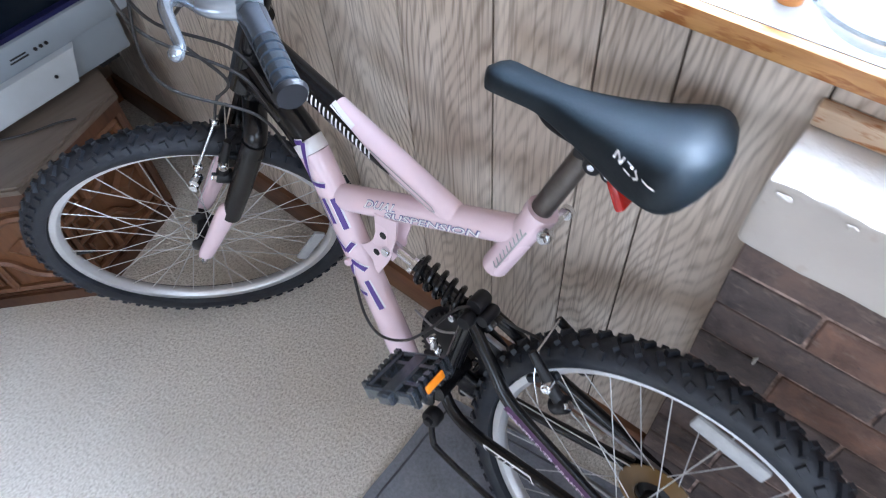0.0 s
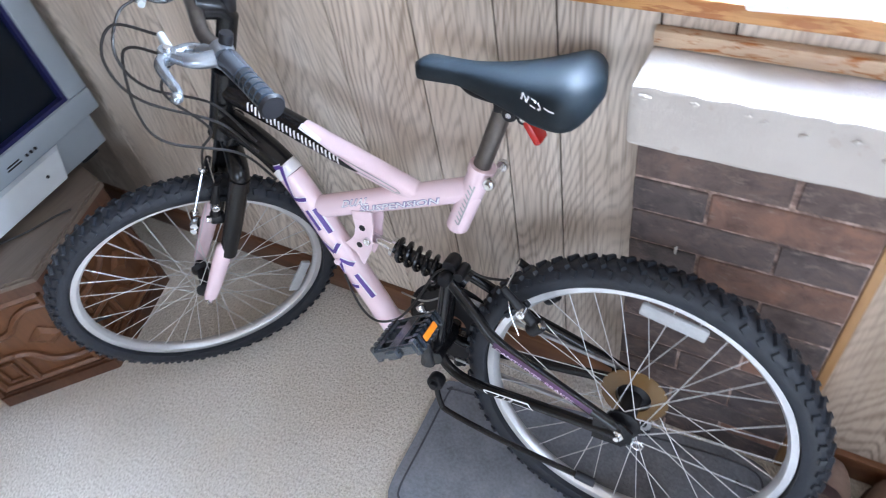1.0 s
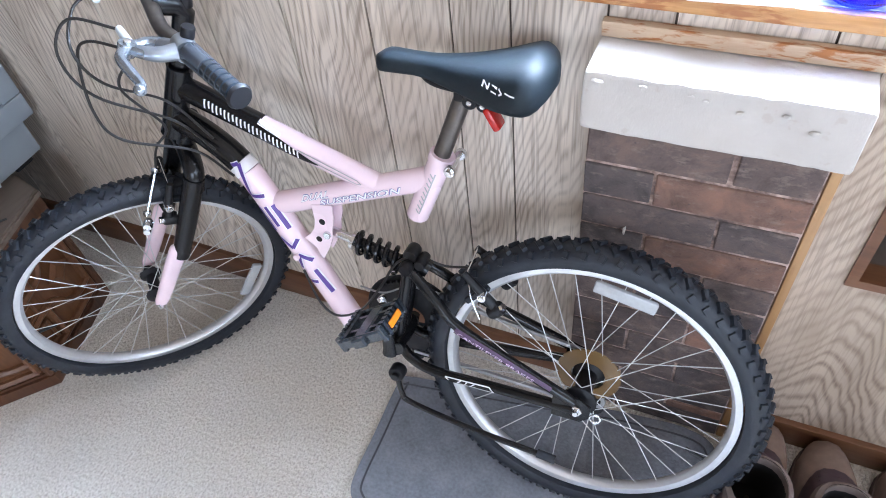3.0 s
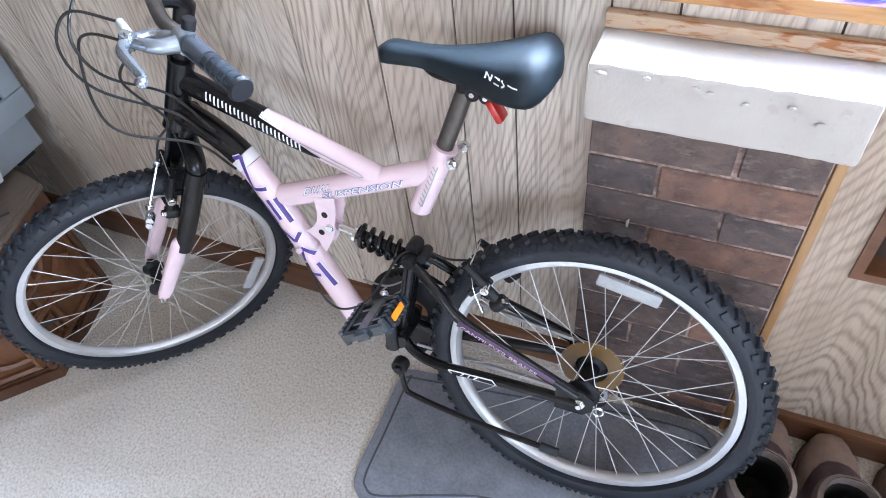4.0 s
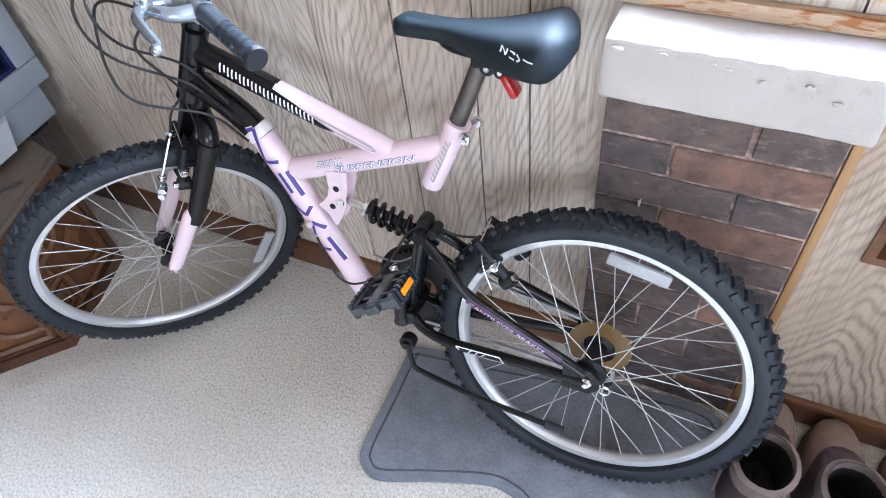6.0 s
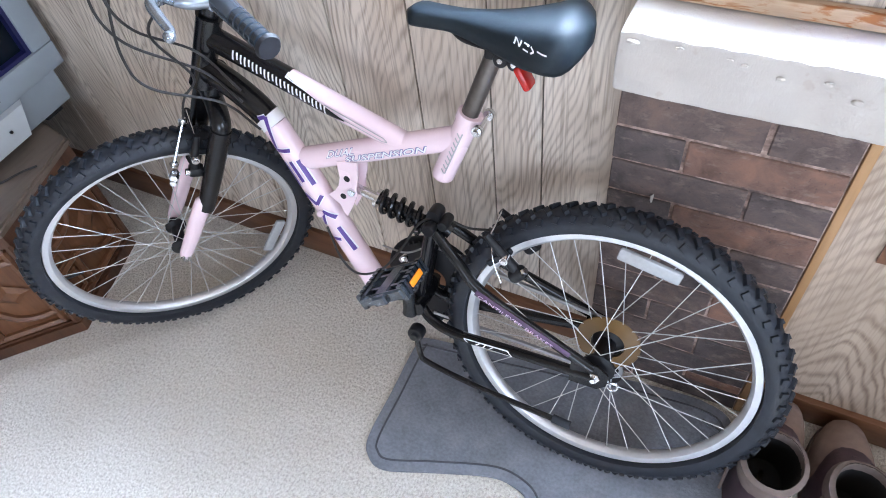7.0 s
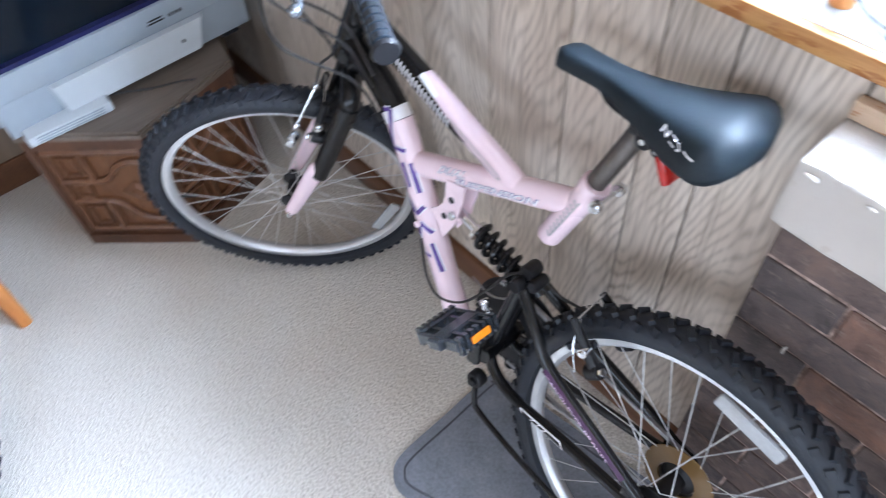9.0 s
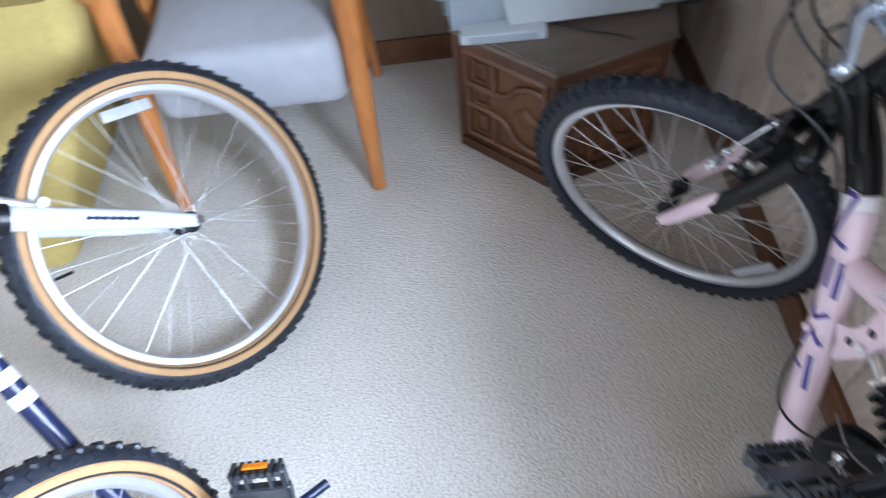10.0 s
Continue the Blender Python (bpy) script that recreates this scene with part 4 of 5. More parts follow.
HUB = HB - A_UP * 0.419 + fw * 0.018
FK = steer_frame(HUB)
FW = make_wheel(bicycle, FK @ Matrix(((0, 0, -1, 0), (1, 0, 0, 0), (0, -1, 0, 0), (0, 0, 0, 1))), 0.306, 0.260, 36, 0.022, 0.052, RUBBER, reflector=radians(80), name="wheel")
for s in (-1, 1):
    b = disc((0, 0, s * 0.060), (0, 0, 1), 0.010, 0.009, None, 6)
    part("axle_nut", disc((0, 0, s * 0.0665), (0, 0, 1), 0.005, 0.010, b, 12), CHROME, FW, "chrome axle nut")
fw_local = (0.3, 1, 0)
fork = part("fork_crown", tube(smooth_line([(-0.060, -0.042, 0.325), (-0.052, -0.040, 0.365), (0, -0.040, 0.375), (0.052, -0.040, 0.365), (0.060, -0.042, 0.325)], 5), 0.019, 12), BLACK, bicycle, "black fork crown", FK)
part("steerer", tube([(0, -0.040, 0.37), (0, -0.040, 0.450)], 0.017, 14), BLACK, fork, "black steerer")
for s in (-1, 1):
    part("fork_leg", tube([(s * 0.060, -0.040, 0.355), (s * 0.060, -0.036, 0.24), (s * 0.060, -0.031, 0.150)], [0.0195, 0.0185, 0.0165], 16), BLACK, fork, "black upper fork leg")
    q = tube(smooth_line([(s * 0.059, -0.028, 0.176), (s * 0.058, -0.020, 0.135), (s * 0.057, -0.010, 0.06), (s * 0.056, 0.0, -0.004)], 4), [0.0135, 0.0185, 0.0185, 0.018, 0.0178, 0.0175, 0.017, 0.0165, 0.016, 0.0155, 0.015, 0.0145, 0.010], 14, 0.72, (1, 0, 0))
    part("fork_slider", q, PINK, fork, "pale pink fork slider")
v_brake(fork, Matrix.Translation((0, -0.026, 0.262)), "black front brake arm")
link = part("brake_link", tube([(0.0186, 0.0151, 0.3402), (0.0470, 0.0330, 0.262)], 0.0028, 8), CHROME, fork, "bright straddle link of the front brake")
part("link_pin", disc((0.0186, 0.0151, 0.3402), fw_local, 0.0068, 0.012), CHROME, link, "bright link pin")
part("link_pin", disc((0.0470, 0.0330, 0.262), fw_local, 0.0062, 0.012), CHROME, link, "bright link pin")
part("straddle_wire", tube([(0.0470, 0.0330, 0.262), (-0.042, 0.010, 0.235)], 0.0013, 6), CHROME, link, "thin straddle wire")
b = disc((0.0600, 0.0343, 0.2466), (1, 0.4, 0), 0.0085, 0.020, None, 6)
disc((0.0640, 0.0360, 0.2360), (1, 0.4, 0), 0.0070, 0.016, b, 12)
part("brake_bolt", b, CHROME, fork, "bright pad bolt and nut")
# noodle and cables in front of the head
part("brake_noodle", tube(smooth_line([(0.0186, 0.0151, 0.345), (0.022, 0.018, 0.38), (0.040, 0.020, 0.420)]), 0.0022, 8), CABLE, fork, "black brake cable end")

BAR = steer_frame(Vector((-0.718, 0, 0.509)) + A_UP * 0.112 + fw * 0.050)
stem = part("stem", tube([(0, -0.050, -0.105), (0, -0.050, -0.012), (0, -0.036, 0.0), (0, 0.0, 0.0)], [0.016, 0.017, 0.018, 0.019], 14), BLACK, bicycle, "black handlebar stem", BAR)
part("stem_bolt", tube([(0, -0.050, 0.0), (0, -0.050, 0.020)], [0.013, 0.011], 12), BLACKMATT, stem, "black stem bolt")
bar_line = smooth_line([(-0.215, -0.035, 0.008), (-0.12, -0.012, 0.006), (-0.07, 0.0, 0.0), (0, 0, 0), (0.07, 0.0, 0.0), (0.12, -0.012, 0.006), (0.272, -0.045, 0.026)], 6)
bar = part("handlebar", tube(bar_line, 0.0112, 14), GUNMETAL, bicycle, "dark steel handlebar", BAR)
for s, far in ((1, 0.272), (-1, 0.212)):
    def at(x, s=s):
        return Vector((s * x, -0.012 - (x - 0.12) * 0.22, 0.006 + (x - 0.12) * (0.13 if s > 0 else 0.02)))
    x = far - 0.120
    part("grip_sleeve", tube([at(x - 0.004), at(x + 0.042)], [0.0168, 0.0155], 18), SLEEVE, bar, "glossy smoke-grey shifter sleeve")
    x += 0.044
    pts, rr = [], []
    for k in range(5):
        pts += [at(x + k * 0.0135), at(x + k * 0.0135 + 0.001), at(x + k * 0.0135 + 0.011), at(x + k * 0.0135 + 0.012)]
        rr += [0.0125, 0.0152, 0.0152, 0.0125]
    part("grip", tube(pts, rr, 18), GRIP, bar, "ribbed dark grey rubber grip")
    part("grip_end", tube([at(far - 0.006), at(far - 0.002), at(far + 0.003)], [0.0155, 0.0188, 0.0160], 18), BLACKMATT, bar, "flared rubber grip end")
    bx0 = at(far - 0.140)
    lever = part("brake_lever_body", tube([bx0 + Vector((s * 0.012, 0, 0)), bx0 - Vector((s * 0.014, 0, 0))], 0.0172, 16), LEVERALLOY, bar, "grey lever clamp band")
    piv = bx0 + Vector((-s * 0.022, 0.070, -0.016))
    bm = tube(smooth_line([bx0 + Vector((s * 0.006, 0.012, -0.002)), bx0 + Vector((s * 0.004, 0.040, -0.008)), piv]), [0.0125, 0.0085], 12)
    tube(smooth_line([bx0 + Vector((-s * 0.014, 0.010, -0.006)), bx0 + Vector((-s * 0.034, 0.038, -0.014)), piv]), [0.0105, 0.0075], 12, bm=bm)
    disc(piv, (0, 0, 1), 0.0125, 0.020, bm)
    part("lever_bracket", bm, LEVERALLOY, lever, "cast grey alloy lever bracket")
    part("pivot_screw", disc(piv + Vector((0, 0, 0.011)), (0, 0, 1), 0.0055, 0.005), CHROME, lever, "bright pivot screw")
    part("clamp_bolt", disc(bx0 + Vector((0, -0.016, -0.010)), (1, 0, 0), 0.006, 0.022, None, 10), BLACKMATT, lever, "black clamp bolt")
    blade = smooth_line([piv, bx0 + Vector((-s * 0.002, 0.082, -0.018)), bx0 + Vector((s * 0.022, 0.076, -0.022)), bx0 + Vector((s * 0.048, 0.067, -0.026)), bx0 + Vector((s * 0.058, 0.071, -0.027))])
    part("lever_blade", tube(blade, [0.0105, 0.0062], 12, 0.85, (0, 1, 0)), LEVERALLOY, lever, "grey alloy brake lever blade")
    bm = bmesh.new()
    bmesh.ops.create_uvsphere(bm, u_segments=14, v_segments=8, radius=0.0088)
    part("lever_tip", bm, LEVERALLOY, lever, "rounded lever tip", Matrix.Translation(blade[-1]))
    part("lever_knob", disc(bx0 + Vector((-s * 0.006, -0.004, 0.022)), (0, 0, 1), 0.010, 0.018), BLACKMATT, lever, "black shifter knob")
    part("cable_adjuster", tube([bx0 + Vector((-s * 0.022, 0.064, -0.014)), bx0 + Vector((-s * 0.062, 0.072, -0.010))], [0.0075, 0.0055], 10), PALEPLASTIC, lever, "pale cable adjuster")


def to_bike(v):
    return BAR @ Vector(v)


def from_fork(v):
    return FK @ Vector(v)


def cable(name, pts, r=0.0023, mat_=None, label="black cable housing"):
    return part(name, tube(smooth_line(pts, 8), r, 8), mat_ or CABLE, bicycle, label)


L0 = to_bike((0.071, 0.057, -0.003))
R0 = to_bike((-0.02, 0.075, 0.0))
cable("cable", [L0, to_bike((0.03, 0.115, -0.015)), to_bike((0.035, 0.130, -0.07)), to_bike((0.05, 0.085, -0.13)), (-0.73, -0.030, 0.425), (-0.66, -0.030, 0.382)])
cable("cable", [R0, to_bike((0.01, 0.105, -0.01)), to_bike((0.05, 0.115, -0.05)), to_bike((0.06, 0.075, -0.10)), (-0.735, -0.028, 0.458), (-0.66, -0.028, 0.402)])
cable("cable", [to_bike((0.112, 0.052, -0.010)), to_bike((0.06, 0.095, -0.03)), to_bike((0.04, 0.105, -0.07)), to_bike((0.06, 0.09, -0.15)), to_bike((0.07, 0.05, -0.20)), (-0.70, -0.034, 0.375), (-0.63, -0.034, 0.338)])
cable("cable", [to_bike((0.10, 0.05, -0.03)), to_bike((0.075, 0.055, -0.10)), from_fork((0.045, 0.012, 0.46)), from_fork((0.040, 0.020, 0.415))])
# cables along the down tube to the gears and the rear brake
cable("cable", [(-0.530, -0.024, 0.150), (-0.505, -0.028, 0.085), (-0.470, -0.030, 0.060), (-0.420, -0.028, 0.085), (-0.375, -0.026, 0.150), (-0.345, -0.020, 0.205), (-0.315, -0.010, 0.225)])
cable("cable", [(-0.44, 0.02, 0.10), (-0.38, -0.005, 0.120), (-0.335, -0.010, 0.150)], 0.0018, STEEL, "bare steel cable")
cable("cable", [(-0.315, 0.0, 0.222), (-0.270, 0.015, 0.195), (-0.225, 0.010, 0.205), (-0.215, -0.01, 0.215)])
cable("cable", [(-0.215, -0.010, 0.215), (-0.205, -0.030, 0.180), (-0.185, -0.040, 0.140)], 0.0012, CHROME, "bright brake wire")
b = bmesh.new()
disc((-0.540, -0.024, 0.178), (0, 1, 0), 0.006, 0.010, b)
part("cable_stop", b, PINK, bicycle, "pink cable stop")
b = bmesh.new()
for x, y, z, r in ((-0.362, -0.03, 0.110, 0.008), (-0.352, -0.034, 0.095, 0.007), (-0.372, -0.03, 0.128, 0.006)):
    disc((x, y, z), (0.4, 1, 0.2), r, 0.014, b, 10)
tube([(-0.372, -0.03, 0.13), (-0.352, -0.034, 0.09)], 0.006, 8, bm=b)
part("front_derailleur", b, CHROME, bicycle, "bright front derailleur clamp")


# ---- television corner ----
HEXC, HEXR, HEXA = Vector((-1.511, -0.384, 0)), 0.282, -13.0
stand = thing("television_stand", "six-sided dark wooden commode with carved mouldings under the television", "cabinet", Matrix.Translation(HEXC))


def hexagon(r):
    return [(math.cos(radians(HEXA + 60 * k)) * r, math.sin(radians(HEXA + 60 * k)) * r) for k in range(6)]


part("body", slab(hexagon(HEXR - 0.012), 0.03, 0.355), REDWOOD, stand, "orange-brown recessed side panels", None, False)
part("plinth", slab(hexagon(HEXR + 0.004), 0.0, 0.042, 0.008), DARKWOOD, stand, "dark moulded plinth", None, False)
part("rim_moulding", slab(hexagon(HEXR + 0.006), 0.335, 0.368), DARKWOOD, stand, "dark moulded rim", None, False)
part("top", slab(hexagon(HEXR + 0.012), 0.3685, 0.386, 0.006), TOPWOOD, stand, "worn greyish-brown top", None, False)
for k in range(6):
    p, q = hexagon(HEXR - 0.004)[k], hexagon(HEXR - 0.004)[(k + 1) % 6]
    part("corner_post", tube([(p[0] * 0.99, p[1] * 0.99, 0.04), (p[0] * 0.99, p[1] * 0.99, 0.336)], 0.012, 8), DARKWOOD, stand, "dark corner post")
    a, c = Vector((*p, 0)) * 0.972, Vector((*q, 0)) * 0.972
    out = ((a + c) / 2).normalized() * 0.004

    def on_face(u_, v_, a=a, c=c, out=out):
        return a.lerp(c, u_) + out + Vector((0, 0, 0.042 + v_ * 0.293))
    lines = [[(0.06, 0.05), (0.94, 0.05)], [(0.06, 0.95), (0.94, 0.95)], [(0.07, 0.05), (0.07, 0.95)], [(0.93, 0.05), (0.93, 0.95)],
             [(0.38, 0.05), (0.38, 0.42)], [(0.38, 0.62), (0.38, 0.95)], [(0.07, 0.40), (0.36, 0.40), (0.50, 0.36), (0.62, 0.22), (0.78, 0.17), (0.93, 0.18)],
             [(0.07, 0.63), (0.36, 0.63), (0.52, 0.66), (0.64, 0.78), (0.78, 0.84), (0.93, 0.83)], [(0.16, 0.45), (0.29, 0.45), (0.29, 0.58), (0.16, 0.58), (0.16, 0.45)],
             [(0.16, 0.12), (0.30, 0.12), (0.30, 0.33), (0.16, 0.33), (0.16, 0.12)], [(0.16, 0.70), (0.30, 0.70), (0.30, 0.88), (0.16, 0.88), (0.16, 0.70)]]
    for i, ln in enumerate(lines):
        pts = [on_face(*w_) for w_ in ln]
        if 6 <= i <= 7:
            pts = smooth_line(pts, 4)
        part("moulding", tube(pts, 0.0095 if i < 8 else 0.0055, 6), TRIMWOOD, stand)
    part("diamond", loft([[on_face(*w_) for w_ in ((0.56, 0.50), (0.72, 0.38), (0.88, 0.50), (0.72, 0.62))], [on_face(*w_) + out * 1.6 for w_ in ((0.64, 0.50), (0.72, 0.44), (0.80, 0.50), (0.72, 0.56))]]), REDWOOD, stand, "carved raised diamond", None, False)

# television: front stands almost square to the room's length, x of its own frame to its right
TVM = Matrix.Translation((-1.395, -0.085, 0.387)) @ pose(0, 0, 0, 0, 0, 91.2)
tv = thing("television", "silver tube television with a dark blank screen", "television", TVM)
# own axes: x runs along the front to its right end, y points back from the front
bez = bmesh.new()
for lo, hi in (((-0.60, -0.012, 0.10), (0.055, 0.05, 0.158)), ((-0.60, -0.012, 0.56), (0.055, 0.05, 0.62)), ((-0.60, -0.012, 0.159), (-0.535, 0.05, 0.559)), ((0.0, -0.012, 0.159), (0.055, 0.05, 0.559))):
    block(lo, hi, 0.004, 2, bm=bez)
part("bezel", bez, SILVERPLASTIC, tv, "silver plastic bezel")
b = bmesh.new()
for lo, hi in (((-0.535, -0.004, 0.1585), (0.0, 0.03, 0.168)), ((-0.535, -0.004, 0.551), (0.0, 0.03, 0.5595)), ((-0.5345, -0.004, 0.168), (-0.525, 0.03, 0.551)), ((-0.010, -0.004, 0.168), (-0.0005, 0.03, 0.551))):
    block(lo, hi, bm=b)
part("screen_surround", b, NAVYPLASTIC, tv, "dark blue screen surround", None, False)
scr = []
for i in range(9):
    scr.append([(-0.525 + 0.515 * j / 10, 0.006 - 0.010 * (1 - ((j - 5) / 5) ** 2) * (1 - ((i - 4) / 4) ** 2) + 0.008, 0.168 + 0.383 * i / 8) for j in range(11)])
b = bmesh.new()
vv = [[b.verts.new(p) for p in row] for row in scr]
for i in range(8):
    for j in range(10):
        b.faces.new((vv[i][j], vv[i][j + 1], vv[i + 1][j + 1], vv[i + 1][j]))
bmesh.ops.solidify(b, geom=b.faces[:], thickness=0.004)
part("screen", b, SCREEN, tv, "dark glass picture tube screen")
part("housing", loft([[(-0.585, 0.05, 0.02), (0.045, 0.05, 0.02), (0.045, 0.05, 0.61), (-0.585, 0.05, 0.61)], [(-0.56, 0.18, 0.03), (0.02, 0.18, 0.03), (0.02, 0.18, 0.57), (-0.56, 0.18, 0.57)], [(-0.46, 0.34, 0.08), (-0.08, 0.34, 0.08), (-0.08, 0.34, 0.45), (-0.46, 0.34, 0.45)]]), SILVERPLASTIC, tv, "tapered grey housing", None, False)
part("speaker_panel", block((-0.575, 0.0, 0.012), (0.025, 0.05, 0.0995), 0.004), SILVERPLASTIC, tv, "silver lower speaker panel")
q = loft([[(-0.45, -0.001, 0.016), (-0.115, -0.001, 0.016), (-0.085, -0.001, 0.092), (-0.46, -0.001, 0.092)], [(-0.445, -0.020, 0.020), (-0.120, -0.020, 0.020), (-0.095, -0.014, 0.088), (-0.455, -0.014, 0.088)]])
part("control_panel", q, PALEPLASTIC, tv, "pale raised control panel", None, False)
for x, y, z in ((-0.135, -0.0135, 0.125), (-0.147, -0.0135, 0.125), (-0.159, -0.0135, 0.125), (-0.155, -0.0185, 0.055)):
    part("button", disc((x, y, z), (0, 1, 0), 0.0038, 0.005, None, 10), BLACKMATT, tv, "small dark button")
mark([((-0.215, 0.122), (-0.175, 0.122)), ((-0.212, 0.129), (-0.178, 0.129))], lambda x, z: Vector((x, -0.0128, z)), 0.002, BLACKMATT, tv, "small dark maker's emblem bar")
for x in (-0.52, -0.03):
    part("foot", block((x - 0.025, 0.005, -0.0005), (x + 0.025, 0.04, 0.013), 0.003), BLACKMATT, tv, "black rubber foot")

box = thing("converter_box", "slim pale plastic box with a black lead on the commode", "box", Matrix.Translation((-1.385, -0.545, 0.3865)) @ pose(0, 0, 0, 0, 0, 87))
part("case", block((-0.095, -0.045, 0.0), (0.095, 0.045, 0.026), 0.006), PALEPLASTIC, box, "pale plastic case")
b = bmesh.new()
for k in range(3):
    block((-0.075, -0.0462, 0.006 + k * 0.006), (0.075, -0.0452, 0.009 + k * 0.006), bm=b)
part("slot", b, SILVERPLASTIC, box, "grey slots", None, False)
wire = part("lead", tube(smooth_line([(-1.385, -0.448, 0.398), (-1.375, -0.41, 0.391), (-1.345, -0.36, 0.3895), (-1.32, -0.30, 0.3893), (-1.30, -0.27, 0.3893)]), 0.0024, 8), CABLE)
tagged(wire, "thin black lead lying on the commode top", "cable")

# ---- floor mat ----
def curve2(pts, steps=6):
    q = [Vector((x, y, 0)) for x, y in pts]
    n = len(q)
    out = []
    for i in range(n):
        a, b_, c, d = q[i - 1], q[i], q[(i + 1) % n], q[(i + 2) % n]
        for k in range(steps):
            t = k / steps
            out.append(0.5 * (2 * b_ + (c - a) * t + (2 * a - 5 * b_ + 4 * c - d) * t * t + (3 * b_ - a - 3 * c + d) * t ** 3))
    return [(p.x, p.y) for p in out]


outline = curve2([(-0.432, -0.165), (-0.428, -0.30), (-0.424, -0.41), (-0.405, -0.448), (-0.36, -0.462), (-0.26, -0.425), (-0.155, -0.388), (-0.105, -0.385), (-0.065, -0.402), (-0.045, -0.45), (-0.04, -0.60), (0.0, -0.70), (0.3, -0.72), (0.39, -0.66), (0.40, -0.40), (0.34, -0.30), (0.29, -0.16), (0.24, -0.064), (0.08, -0.064), (-0.06, -0.088), (-0.36, -0.134), (-0.415, -0.143)])
mat_ob = thing("floor_mat", "dark grey felt mat with a stitched edge on carpet", "mat", Matrix.Translation((0, 0, 0)))
part("felt", slab(outline, 0.0005, 0.008, 0.003), MATFELT, mat_ob, "dark grey felt", None, False)
inner = []
n_ = len(outline)
for i, (x, y) in enumerate(outline):
    t = Vector((outline[(i + 1) % n_][0] - outline[i - 1][0], outline[(i + 1) % n_][1] - outline[i - 1][1], 0)).normalized()
    inner.append(Vector((x, y, 0.0082)) + Vector((-t.y, t.x, 0)) * 0.022)
part("stitched_line", tube(inner + inner[:1], 0.0022, 6), MATEDGE, mat_ob, "dark stitched seam")

# ---- boots ----
def boot(m, label, width=0.110, length=0.275):
    ob = thing("boot", label, "boot", m @ Matrix.Diagonal((1.04, 1.0, 1.25, 1.0)), "boots by the wall")

    def ring(y0, y1, w, z, toe=0.75, dip=0.0):
        out = []
        for k in range(24):
            a = 2 * math.pi * k / 24
            c, s = math.cos(a), math.sin(a)
            yy = (y0 + y1) / 2 + (y1 - y0) / 2 * s
            f = (yy - y0) / (y1 - y0)
            ww = w / 2 * (0.82 + 0.18 * math.sin(f * math.pi * toe + 0.4))
            out.append((ww * (abs(c) ** 0.75) * (1 if c > 0 else -1), yy, z + dip * (f - 0.5)))
        return out
    L = length
    part("sole", loft([ring(-L, 0.002, width, 0.0), ring(-L - 0.002, 0.004, width + 0.006, 0.010), ring(-L, 0.002, width + 0.002, 0.022)]), BOOTSOLE, ob, "brown rubber sole")
    part("toe_cap", loft([ring(-L + 0.004, -0.002, width - 0.004, 0.022), ring(-L + 0.004, -0.003, width - 0.004, 0.045), ring(-L + 0.006, -0.014, width - 0.008, 0.064), ring(-L + 0.01, -0.045, width - 0.016, 0.078), ring(-L + 0.012, -0.09, width - 0.022, 0.088)], caps=False), BOOTLEATHER, ob, "tan suede toe and vamp")
    part("quarter", loft([ring(-L + 0.002, -0.075, width + 0.001, 0.024), ring(-L + 0.002, -0.080, width - 0.001, 0.06), ring(-L + 0.004, -0.088, width - 0.004, 0.09), ring(-L + 0.010, -0.130, width - 0.008, 0.115)], caps=False), BOOTTRIM, ob, "dark plum leather quarter")
    part("shaft", loft([ring(-L + 0.010, -0.128, width - 0.006, 0.112), ring(-L + 0.004, -0.138, width - 0.004, 0.135, dip=-0.01), ring(-L + 0.002, -0.142, width - 0.002, 0.148, dip=-0.015), ring(-L + 0.012, -0.150, width - 0.020, 0.150, dip=-0.015), ring(-L + 0.016, -0.152, width - 0.026, 0.125)], caps=False), BOOTCOLLAR, ob, "pale padded collar")
    part("lining", loft([ring(-L + 0.012, -0.1475, width - 0.019, 0.1505, dip=-0.015), ring(-L + 0.017, -0.1525, width - 0.0275, 0.125), ring(-L + 0.02, -0.150, width - 0.034, 0.05), ring(-L + 0.08, -0.17, 0.01, 0.048)], caps=False), DARKLINING, ob, "dark inner lining")
    bm = bmesh.new()
    for k in range(3):
        tube([(-width * 0.28, -0.118 - k * 0.012, 0.099 + k * 0.006), (0, -0.112 - k * 0.012, 0.102 + k * 0.006), (width * 0.28, -0.118 - k * 0.012, 0.099 + k * 0.006)], 0.0028, 6, bm=bm)
    part("lace", bm, BOOTTRIM, ob, "dark plum laces")
    part("side_stripe", tube(smooth_line([(-width * 0.50, -L + 0.03, 0.05), (-width * 0.505, -L + 0.055, 0.085), (-width * 0.47, -L + 0.06, 0.12)]), 0.003, 6), BOOTCOLLAR, ob, "pale side stripe")
    return ob


boot(pose(0.346, -0.016, 0, 0, 0, -7), "tan suede ankle boot with a pale collar on the mat")
boot(pose(0.449, -0.018, 0, 0, 0, 4), "tan suede ankle boot standing beside its mate")
boot(pose(0.580, -0.026, 0, 0, 0, 6), "tan low shoe beside the pair of boots", 0.095, 0.26)

